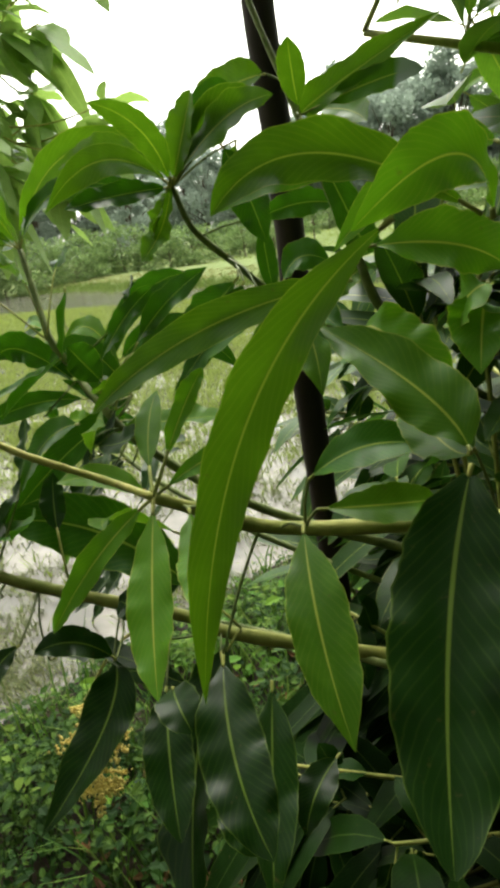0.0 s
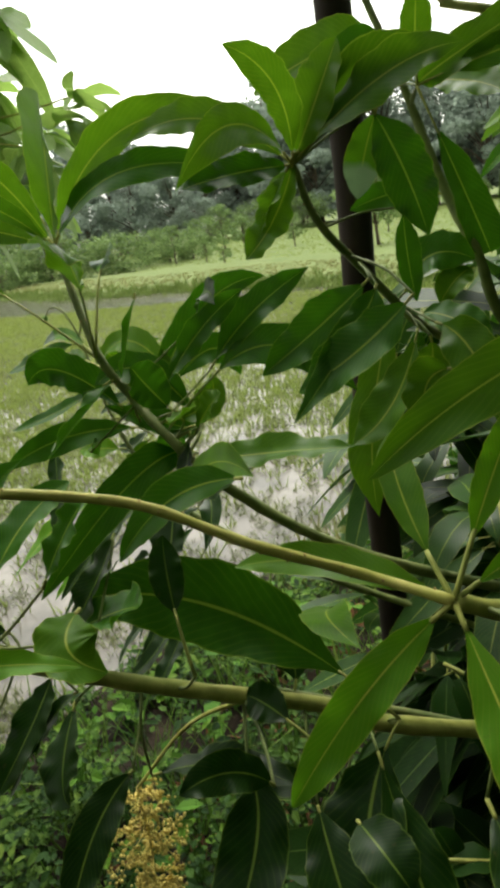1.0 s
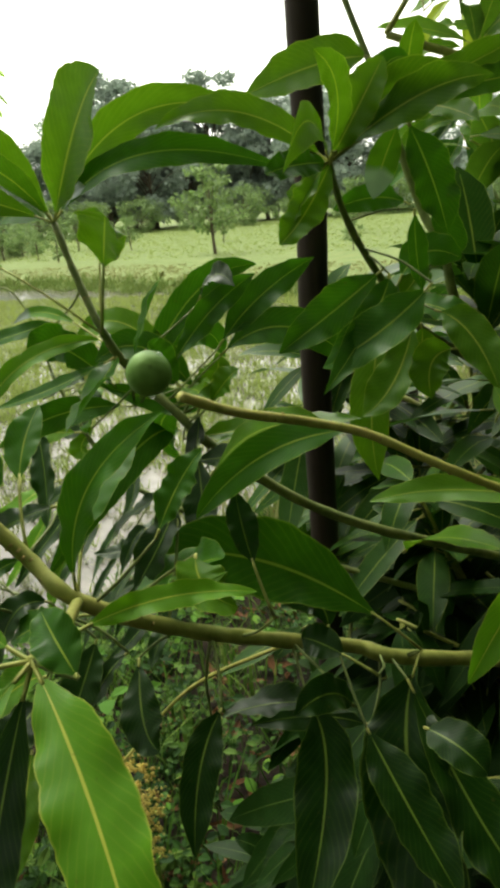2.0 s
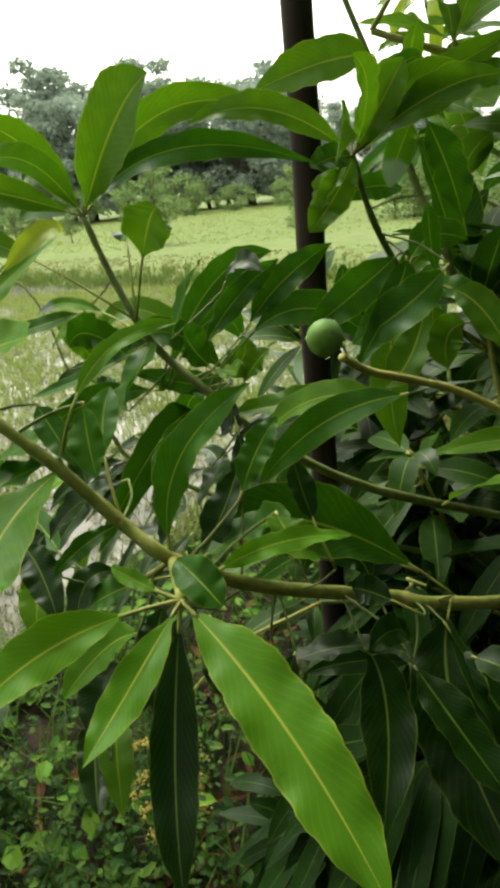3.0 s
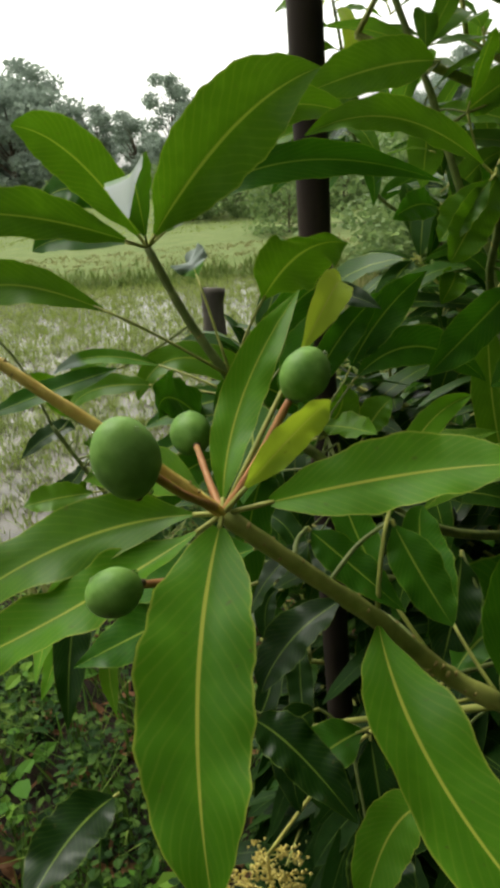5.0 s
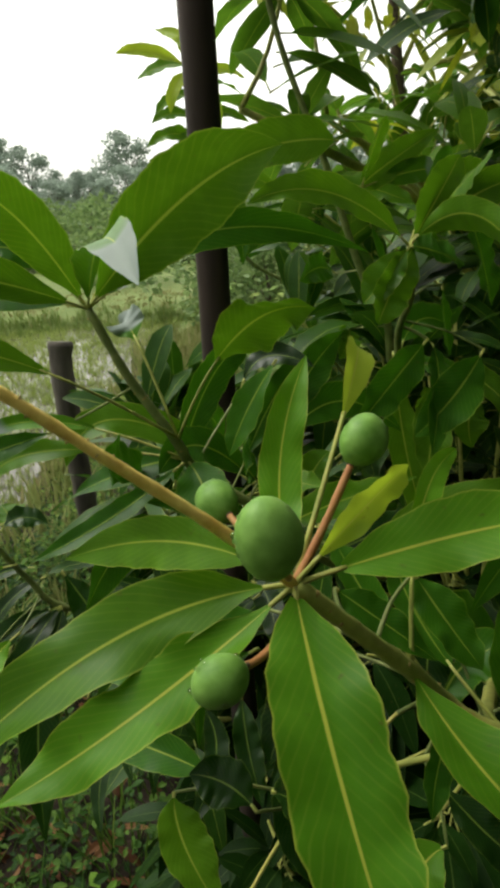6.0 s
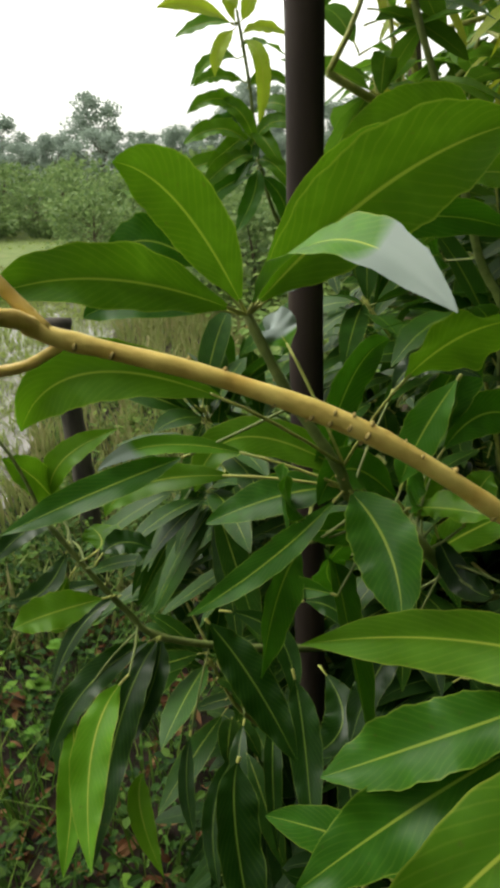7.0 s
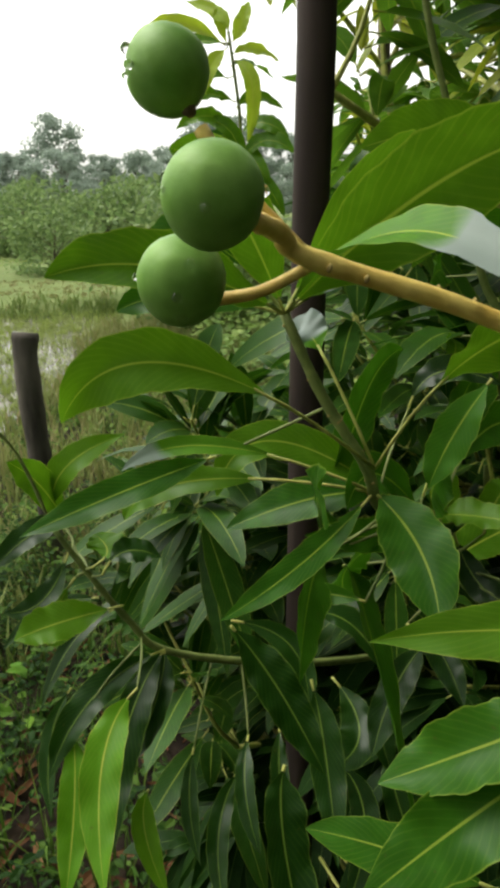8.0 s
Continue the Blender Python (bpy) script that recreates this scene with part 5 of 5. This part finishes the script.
leaf(shoot_flush, (0.156, 1.747, 1.920), (0.171, 1.734, 1.951), (0.187, 1.741, 1.987), 0.029, (-0.54, -0.83, 0.17), .06, M_FLUSH)
leaf(shoot_flush, (0.157, 1.752, 1.891), (0.177, 1.706, 1.846), (0.172, 1.718, 1.744), 0.030, (-0.34, -0.92, 0.17), .08, M_FLUSH)
leaf(shoot_flush, (0.157, 1.750, 1.901), (0.211, 1.767, 1.916), (0.273, 1.785, 1.903), 0.027, (0.21, -0.76, 0.62), .06, M_FLUSH)
leaf(shoot_flush, (0.155, 1.754, 1.882), (0.215, 1.791, 1.895), (0.276, 1.811, 1.874), 0.027, (0.26, -0.43, 0.86), .06, M_FRESH)
leaf(shoot_flush, (0.150, 1.759, 1.862), (0.111, 1.796, 1.866), (0.076, 1.836, 1.823), 0.029, (-0.75, -0.53, 0.40), .06, M_FRESH)
leaf(shoot_flush, (0.165, 1.758, 1.822), (0.107, 1.759, 1.833), (0.058, 1.758, 1.815), 0.030, (-0.04, -0.82, 0.57), .06, M_FRESH)
leaf(shoot_flush, (0.167, 1.759, 1.812), (0.211, 1.758, 1.834), (0.268, 1.755, 1.814), 0.030, (-0.04, -0.83, 0.56), .06, M_FRESH)
leaf(shoot_flush, (0.169, 1.762, 1.771), (0.103, 1.754, 1.795), (0.044, 1.767, 1.770), 0.034, (-0.04, -0.83, 0.56), .06, M_FRESH)
leaf(shoot_flush, (0.172, 1.761, 1.760), (0.115, 1.742, 1.758), (0.054, 1.745, 1.722), 0.034, (-0.10, -0.76, 0.64), .06)
leaf(shoot_flush, (0.174, 1.760, 1.765), (0.198, 1.704, 1.782), (0.235, 1.665, 1.753), 0.034, (-0.61, -0.47, 0.63), .06, M_FRESH)
leaf(shoot_flush, (0.176, 1.761, 1.739), (0.122, 1.720, 1.715), (0.061, 1.723, 1.674), 0.037, (-0.14, -0.72, 0.68), .06, M_FRESH)
leaf(shoot_flush, (0.176, 1.760, 1.749), (0.174, 1.697, 1.719), (0.196, 1.666, 1.671), 0.035, (-0.37, -0.64, 0.67), .06, M_FRESH)
leaf(shoot_flush, (0.176, 1.761, 1.739), (0.148, 1.710, 1.694), (0.105, 1.685, 1.641), 0.034, (-0.25, -0.67, 0.70), .06)
leaf(shoot_flush, (0.148, 1.747, 1.934), (0.138, 1.776, 1.972), (0.098, 1.840, 2.002), 0.027, (-0.43, -0.68, 0.60), .06, M_FLUSH)
leaf(shoot_flush, (0.162, 1.725, 1.705), (0.095, 1.708, 1.740), (0.020, 1.715, 1.716), 0.039, (0.10, -0.81, 0.58), .06, M_FRESH)
leaf(shoot_flush, (0.164, 1.725, 1.694), (0.101, 1.686, 1.683), (0.035, 1.690, 1.633), 0.039, (-0.13, -0.72, 0.68), .06, M_FRESH)
leaf(shoot_flush, (0.162, 1.725, 1.715), (0.195, 1.686, 1.749), (0.236, 1.644, 1.726), 0.037, (-0.65, -0.52, 0.56), .06, M_FRESH)
leaf(shoot_flush, (0.165, 1.724, 1.683), (0.186, 1.671, 1.671), (0.212, 1.635, 1.612), 0.037, (-0.37, -0.69, 0.62), .06, M_FRESH)
leaf(shoot_flush, (0.167, 1.723, 1.672), (0.143, 1.690, 1.619), (0.101, 1.683, 1.555), 0.039, (-0.39, -0.78, 0.49), .06)
leaf(shoot_flush, (0.166, 1.723, 1.705), (0.141, 1.730, 1.768), (0.107, 1.764, 1.786), 0.034, (-0.17, -0.92, 0.34), .06, M_FRESH)
leaf(shoot_flush, (0.165, 1.724, 1.683), (0.079, 1.738, 1.685), (0.002, 1.764, 1.655), 0.039, (-0.29, -0.85, 0.43), .06, M_FRESH)
leaf(shoot_flush, (0.167, 1.724, 1.661), (0.080, 1.716, 1.631), (0.005, 1.718, 1.569), 0.039, (-0.31, -0.75, 0.59), .06)
leaf(shoot_flush, (0.167, 1.724, 1.661), (0.204, 1.683, 1.606), (0.203, 1.656, 1.529), 0.037, (-0.29, -0.88, 0.37), .06)


# ---- dense foliage of the crown behind and to the side ----
def whorl_mass(bm, tip, out, count, length, rng, droop, broad=1.0):
    """Leaves spread round the end of a shoot."""
    out = Vector(out).normalized()
    side = out.orthogonal().normalized()
    up = out.cross(side)
    for k in range(count):
        a = 6.283 * (k + rng.uniform(-0.3, 0.3)) / count * 2.4
        spread = rng.uniform(0.5, 1.3)
        d = (out * math.cos(spread) + (side * math.cos(a) + up * math.sin(a)) * math.sin(spread)).normalized()
        ln = length * rng.uniform(0.65, 1.15)
        b = Vector(tip) - out * rng.uniform(0, 0.07)
        t = b + d * ln + Vector((0, 0, -droop * ln * rng.uniform(0.4, 1.2)))
        m = (b + t) / 2 + Vector((0, 0, ln * rng.uniform(0.03, 0.14)))
        nrm = Vector((rng.gauss(0, 0.3), rng.gauss(-0.15, 0.3), 1))
        blade(bm, b, m, t, ln * rng.uniform(0.19, 0.26) * broad, nrm, 0.1, 0.15, 0.05, rng.randrange(10 ** 6), 2, SHORT_BLADE, 0.0011, 1)


SHORT_BLADE = [(v, shape(v)) for v in (0, 0.12, 0.3, 0.5, 0.7, 0.88, 1.0)]


def crown_mass(owner, name, seed, shoots, trunk_line, label, lo, hi, inside, length=0.19, mat=None, limbs=9, droop=(0.25, 0.75), wood_mat=None, broad=1.0):
    """Main limbs grow from the trunk; each leafy shoot springs from the nearest limb."""
    rng = random.Random(seed)
    bm, wood = bmesh.new(), bmesh.new()
    base = place_of(owner)

    def spot():
        while True:
            p = Vector([rng.uniform(a, b) for a, b in zip(lo, hi)])
            if inside(p):
                return p

    nodes = []
    stem = bezier(trunk_line, 6)
    for _ in range(limbs):
        p = spot()
        s = min(stem, key=lambda q: (q - p).length + abs(q.z - p.z + 0.45))
        line = bezier([s, s.lerp(p, 0.5) + Vector((0, 0, -0.05)), p - Vector((0, 0, 0.12))], 6)
        tube(wood, [q - base for q in line], 0.013, 0.005, 6)
        nodes += line[4:]
    for _ in range(shoots):
        p = spot()
        s = min(nodes, key=lambda q: (q - p).length + 0.5 * max(0.0, q.z - p.z))
        if (s - p).length > 0.55:
            p = s + (p - s) * (0.55 / (p - s).length)
        out = (p - s).normalized() + Vector((0, 0, 0.7))
        tube(wood, [q - base for q in bezier([s, (s + p) / 2 + Vector((0, 0, -0.03)), p], 3)], 0.0045, 0.0025, 5)
        whorl_mass(bm, p - base, out, rng.randint(8, 12), length, rng, rng.uniform(*droop), broad)
        for j in range(rng.randint(1, 3)):
            whorl_mass(bm, p - out.normalized() * (0.08 + 0.07 * j) - base, out, 3, length, rng, 0.7, broad)
    tagged(part(name, bm, (mat or M_FILL, M_TWIG), owner, label), kind="stuff")
    tagged(part("brushwood", wood, wood_mat or M_TWIG, owner), kind="stuff")


def right_of_view(p):
    edge = 0.10 + 0.30 * (p.y - 1.15) + 0.10 * noise.noise(p * 3)
    return p.x > edge and (p.z < 1.7 or (p.x > 0.53 * (p.y - 0.4) - 0.2 and p.x > 0.32 and noise.noise(p * 2.3) > 0.08))


TRUNK = [(0.78, 1.42, 0.3), (0.70, 1.36, 0.8), (0.74, 1.42, 1.3), (0.80, 1.5, 1.9)]
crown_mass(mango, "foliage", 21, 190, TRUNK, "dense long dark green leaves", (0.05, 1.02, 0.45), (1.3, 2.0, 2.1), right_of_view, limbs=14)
# The low leaf mass wears the darkened, shade-carrying leaf colour.
crown_mass(mango, "low_foliage", 22, 230, TRUNK, "drooping dark green leaves", (-0.15, 0.78, 0.25), (0.9, 1.6, 1.12), lambda p: p.x > 0.08 + 0.25 * abs(p.y - 1.15) - 0.42 * (1.1 - p.z), mat=M_SHADEDMASS, limbs=12, droop=(0.7, 1.3))


# Leaves mostly out of view to the right, added to shade the low foliage.
def beside(p):
    return p.x > 0.80 - 0.30 * (p.y - 0.34) and (p.z > 1.3 or p.y > 0.8)


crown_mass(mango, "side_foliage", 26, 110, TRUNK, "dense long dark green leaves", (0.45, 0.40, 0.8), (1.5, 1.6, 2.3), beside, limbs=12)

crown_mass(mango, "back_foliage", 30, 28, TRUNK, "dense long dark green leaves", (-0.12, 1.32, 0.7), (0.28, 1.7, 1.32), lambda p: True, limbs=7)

crown_mass(mango, "upper_foliage", 31, 5, [(0.74, 1.42, 1.3), (0.80, 1.5, 1.9)], "long green leaves against the sky", (0.08, 1.2, 1.74), (0.5, 1.75, 2.12), lambda p: p.x > 0.53 * (p.y - 0.4) - 0.38, 0.2, M_MID, 4, (0.4, 1.0), broad=1.2)


def above(p):
    return p.x > 0.53 * (p.y - 0.4) - 0.22 + 0.12 * noise.noise(p * 3)


crown_mass(mango, "top_foliage", 27, 14, [(0.74, 1.42, 1.3), (0.80, 1.5, 1.9), (0.75, 1.9, 2.2)], "long green leaves against the sky", (0.25, 1.65, 1.6), (1.7, 2.7, 2.7), above, 0.29, M_MID, 6, (0.5, 1.2), broad=1.5)

second = thing("mango_tree", "taller mango tree with yellowish young leaves against the sky", "tree", at=(1.5, 3.1, 0))
twig(second, [(1.5, 3.1, -0.05), (1.45, 3.05, 0.8), (1.4, 3.0, 1.6), (1.3, 2.95, 2.4), (1.25, 2.9, 3.1)], 0.05, 0.012, M_BARK, "grey-brown trunk", "trunk")


def behind(p):
    return p.x > 0.53 * (p.y - 0.4) - 0.2 + 0.2 * noise.noise(p * 2) and noise.noise(p * 1.9 + Vector((5, 0, 0))) > -0.2


TRUNK = [(1.5, 3.1, 0.2), (1.45, 3.05, 0.8), (1.4, 3.0, 1.6), (1.3, 2.95, 2.4)]
crown_mass(second, "foliage", 23, 17, TRUNK, "long green leaves against the sky", (0.25, 2.0, 0.5), (3.2, 3.8, 3.3), behind, 0.27, M_MID, 8, (0.5, 1.2), broad=1.45)


def flush(p):
    return p.x > 0.05 + 0.3 * (p.y - 1.7)


crown_mass(second, "young_foliage", 24, 10, TRUNK, "yellow-green young leaves", (0.1, 1.7, 1.85), (1.2, 2.6, 2.5), flush, 0.15, M_FLUSHMASS, 4, broad=1.1)


# Unseen canopy above the view, added to darken the lower leaves and bank.
def overhead(p):
    return p.z > 2.6 + 0.3 * max(0.0, p.y - 0.6) + 0.5 * max(0.0, -0.1 - p.x) and p.x > -1.1 + 0.55 * max(0.0, p.y) and p.y < 1.9


crown_mass(second, "high_foliage", 28, 230, [(1.3, 2.95, 2.4), (1.25, 2.6, 3.0), (1.1, 2.0, 3.4), (0.9, 1.3, 3.6), (0.5, 0.6, 3.7), (0.1, -0.2, 3.75), (-0.2, -0.9, 3.7)], "unseen high crown of dark green leaves, added for shade", (-1.3, -1.6, 2.55), (2.8, 3.4, 3.9), overhead, 0.26, limbs=34, broad=1.5)

# ---- branch of a light green tree beside the paddy ----
third = thing("mango_tree", "light green leafy tree reaching over the paddy edge", "tree", at=(-2.35, -0.35, 0))
twig(third, [(-2.35, -0.35, -0.1), (-2.3, -0.3, 0.9), (-2.15, -0.1, 1.7), (-1.95, 0.4, 2.15), (-1.7, 1.1, 2.2), (-1.5, 1.55, 2.12)], 0.05, 0.006, M_BARK, "grey-brown leaning trunk", "trunk")


crown_mass(third, "foliage", 25, 34, [(-1.95, 0.4, 2.15), (-1.7, 1.1, 2.2), (-1.5, 1.55, 2.12)], "thin light green leaves", (-1.8, 1.2, 1.78), (-1.08, 1.95, 2.6), lambda p: True, 0.17, M_LIGHTMASS, 5, (0.7, 1.4), broad=1.9)

# Unseen extra crown, added to block sky light from the west.
crown_mass(third, "high_foliage", 29, 75, [(-2.15, -0.1, 1.7), (-2.0, 0.2, 2.2), (-1.9, 0.0, 2.7), (-1.8, -0.4, 3.0)], "thin light green leaves", (-2.9, -1.3, 2.0), (-1.1, 0.9, 3.4), lambda p: True, 0.2, M_LIGHTMASS, 12, broad=1.7)

# ---- unseen trees behind the viewer, added to cut the light from there ----
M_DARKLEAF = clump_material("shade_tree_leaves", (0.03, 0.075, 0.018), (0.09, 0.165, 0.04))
shade_tree = tree("tree", 13, 5.5, 61, M_DARKLEAF, "unseen broad dark green tree, added to block light", "tree", 34, 190, 0.5, 0.12, "trees beside the path")
shade_tree.location = (8.5, -6.0, -0.1)
shade_tree.scale = (0.6, 0.6, 0.34)
for x, y, sc, a in ((-0.6, -3.4, 0.62, 30), (1.6, -2.8, 0.6, 140), (3.4, -1.4, 0.62, 250), (4.2, 1.2, 0.58, 80), (5.0, 4.2, 0.6, 300)):
    back = copy_thing(shade_tree, pose(x * 1.5, y * 1.5, -0.1, 0, 0, a))
    back.scale = (sc, sc, sc * 0.55)
    tagged(back, "unseen broad dark green tree, added to block light", "tree", "trees beside the path")
for x, y, sc, a in ((2.8, 8.6, 0.5, 100), (2.9, 9.4, 0.55, 200), (2.0, 17.0, 0.6, 310), (4.2, 8.0, 0.6, 60), (3.6, 12.0, 0.8, 150)):
    copy_thing(bush, pose(x, y, 0, 0, 0, a)).scale = (sc, sc, sc)
for k in range(8):
    sc = 0.85 + 0.2 * math.sin(k * 2.1)
    copy_thing(bush, pose(-0.4 + 0.95 * k, 28 + 2.5 * math.sin(k * 1.7), 0, 0, 0, k * 51)).scale = (sc, sc, sc)

# Unseen hedge of bush copies behind the viewer, added to block low sky.
for k in range(13):
    a = radians(200 + 150 * k / 12)
    r, sc = 6.4 + 0.5 * math.sin(k * 2.3), 1.3 + 0.2 * math.sin(k * 1.7)
    copy_thing(bush, pose(0.5 + r * math.cos(a), 0.2 + r * math.sin(a), -0.05, 0, 0, k * 77)).scale = (sc, sc, sc)


# ---- weeds and litter on the near bank ----
def herb_bed(name, count, lo, hi, inside, tall, size, mat, label, category, seed):
    """Low broad-leaved plants: each a few bent stems with folded oval leaves."""
    rng = random.Random(seed)
    verts, faces = [], []

    def oval(p, d, s, n, ln):
        i = len(verts)
        verts.extend([p, p + d * ln * 0.35 + s * ln * 0.30 + n * ln * 0.08, p + d * ln * 0.75 + s * ln * 0.22 + n * ln * 0.04, p + d * ln - n * ln * 0.05,
                      p + d * ln * 0.75 - s * ln * 0.22 + n * ln * 0.04, p + d * ln * 0.35 - s * ln * 0.30 + n * ln * 0.08, p + d * ln * 0.5])
        faces.extend([(i, i + 1, i + 6), (i + 1, i + 2, i + 6), (i + 2, i + 3, i + 6), (i + 3, i + 4, i + 6), (i + 4, i + 5, i + 6), (i + 5, i, i + 6)])

    made = 0
    while made < count:
        x, y = rng.uniform(lo[0], hi[0]), rng.uniform(lo[1], hi[1])
        if not inside(x, y, rng):
            continue
        made += 1
        h = tall * rng.uniform(0.35, 1.1) * max(0.4, min(1.0, (x - shore(y)) / 0.45))
        lean = Vector((rng.gauss(0, 0.3), rng.gauss(0, 0.3), 1)).normalized()
        root = Vector((x, y, ground_height(x, y)))
        i = len(verts)
        w = Vector((0.002, 0.001, 0))
        verts.extend([root - w, root + w, root + lean * h])
        faces.append((i, i + 1, i + 2))
        for k in range(rng.randint(5, 9)):
            p = root + lean * h * rng.uniform(0.3, 1.0)
            a = rng.uniform(0, 6.283)
            d = Vector((math.cos(a), math.sin(a), rng.uniform(-0.3, 0.5))).normalized()
            n = Vector((rng.gauss(0, 0.25), rng.gauss(0, 0.25), 1))
            s = d.cross(n).normalized()
            oval(p + d * size * 0.4, d, s, s.cross(d), size * rng.choice((0.45, 0.7, 1.0, 1.0, 1.5)) * rng.uniform(0.8, 1.2))
    me = bpy.data.meshes.new(name)
    me.from_pydata([tuple(v) for v in verts], [], faces)
    me.materials.append(mat)
    return tagged(new(name, me), label, category, kind="stuff")


# Weed colours darkened to hold the tree's shade on the bank.
M_HERB = blade_material("weed_leaf", (0.007, 0.026, 0.004), (0.022, 0.064, 0.008), (0.075, 0.14, 0.018))
M_HERB_LIGHT = blade_material("light_weed_leaf", (0.035, 0.085, 0.012), (0.075, 0.15, 0.022), (0.17, 0.26, 0.04))
M_TANGLE = blade_material("tangled_weed_leaf", (0.07, 0.14, 0.03), (0.13, 0.21, 0.045), (0.22, 0.29, 0.075))


def bank(x, y, rng):
    return x > shore(y) - 0.05 and rng.random() < 0.25 + 0.75 * (noise.noise((x * 2.2, y * 2.2, 1)) > -0.12) and not (x > -0.40 and 1.1 < y < 2.8 and rng.random() < 0.42)


herb_bed("weeds", 3600, (-2.2, 0.7), (1.6, 4.0), bank, 0.27, 0.024, M_HERB, "low dark green broad-leaved weeds covering the bank", "weeds", 31)
def by_the_water(x, y, rng):
    return bank(x, y, rng) and (x < shore(y) + 0.55 or y > 3.2)


herb_bed("weeds_light", 1800, (-2.2, 0.5), (1.8, 6.5), by_the_water, 0.26, 0.026, M_HERB_LIGHT, "light green broad-leaved weeds on the bank", "weeds", 32)
M_BROAD = blade_material("broad_weed_leaf", (0.04, 0.12, 0.012), (0.08, 0.19, 0.018), (0.15, 0.27, 0.03))
herb_bed("broad_weeds", 45, (-1.5, 1.1), (-0.3, 2.4), lambda x, y, rng: x > shore(y) + 0.1, 0.30, 0.05, M_BROAD, "bright green broad-leaved weeds at the water's edge", "weeds", 36)
herb_bed("undergrowth", 1500, (-1.2, 3.0), (5.0, 12.0), lambda x, y, rng: x > max(shore(y), -0.2 + 0.3 * y), 0.85, 0.075, M_TANGLE, "tangled green undergrowth beside the paddy", "undergrowth", 33)

M_DRY = blade_material("dry_leaf", (0.07, 0.028, 0.013), (0.15, 0.065, 0.028), (0.26, 0.14, 0.065))
rng = random.Random(35)
verts, faces = [], []
for _ in range(1300):
    x, y = rng.uniform(-0.9, 1.6), rng.uniform(0.7, 3.6)
    if x < shore(y):
        continue
    p = Vector((x, y, ground_height(x, y) + rng.uniform(0.004, 0.03)))
    a = rng.uniform(0, 6.283)
    d = Vector((math.cos(a), math.sin(a), rng.gauss(0, 0.2))).normalized()
    s = d.cross(Vector((rng.gauss(0, 0.3), rng.gauss(0, 0.3), 1))).normalized()
    n = s.cross(d)
    ln, c = rng.uniform(0.05, 0.12), rng.uniform(-0.5, 0.7)
    i = len(verts)
    for f, w in ((0, 0.01), (0.25, 0.10), (0.5, 0.13), (0.75, 0.09), (1, 0.01)):
        arch = n * ln * c * f * (1 - f)
        verts += [p + d * ln * f - s * ln * w + arch + n * ln * 0.05, p + d * ln * f + arch, p + d * ln * f + s * ln * w + arch + n * ln * 0.04]
    for k in range(4):
        j = i + 3 * k
        faces += [(j, j + 1, j + 4, j + 3), (j + 1, j + 2, j + 5, j + 4)]
me = bpy.data.meshes.new("dry_leaves")
me.from_pydata([tuple(v) for v in verts], [], faces)
me.materials.append(M_DRY)
tagged(new("dry_leaves", me), "fallen dry brown leaves scattered on the earth", "leaf litter", kind="stuff")

# ---- rough grass along the bank ----
rng = random.Random(47)
spots = []
while len(spots) < 1500:
    y = rng.uniform(2.6, 10.0)
    x = shore(y) + 2.6 * rng.random() - 0.1
    spots.append((x, y, ground_height(x, y) - 0.01))
tuft_cloud("bank_grass", spots, 0.24, 6, M_GRASS, "rough yellow-green grass on the near bank", "grass", 48, 0.8, 0.007)
M_THIN = blade_material("thin_grass_blade", (0.03, 0.08, 0.012), (0.07, 0.15, 0.02), (0.16, 0.22, 0.04))
spots = []
while len(spots) < 420:
    x, y = rng.uniform(-1.7, 1.2), rng.uniform(0.9, 3.6)
    if x > shore(y):
        spots.append((x, y, ground_height(x, y) - 0.01))
tuft_cloud("thin_grass", spots, 0.26, 5, M_THIN, "thin green grass among the weeds", "grass", 49, 1.0, 0.003)

# ---- old fence post at the paddy edge ----
post = thing("fence_post", "short weathered dark wooden fence post in the weeds", "post", at=(-0.12, 3.4, 0))
bm = bmesh.new()
prng = random.Random(9)
tube(bm, bezier([(0, 0, -0.15), (0.01, 0, 0.3), (-0.005, 0.005, 0.65), (-0.012, 0, 1.0), (0.0, 0.01, 1.13)], 5), 0.050, 0.054, 14, 0.16, prng)
part("shaft", bm, plain("weathered_post", (0.022, 0.020, 0.018), (0.14, 0.125, 0.105), 14.0, 0.9, 0.8, 0.008, 0.1, (1, 1, 0.25)), post)
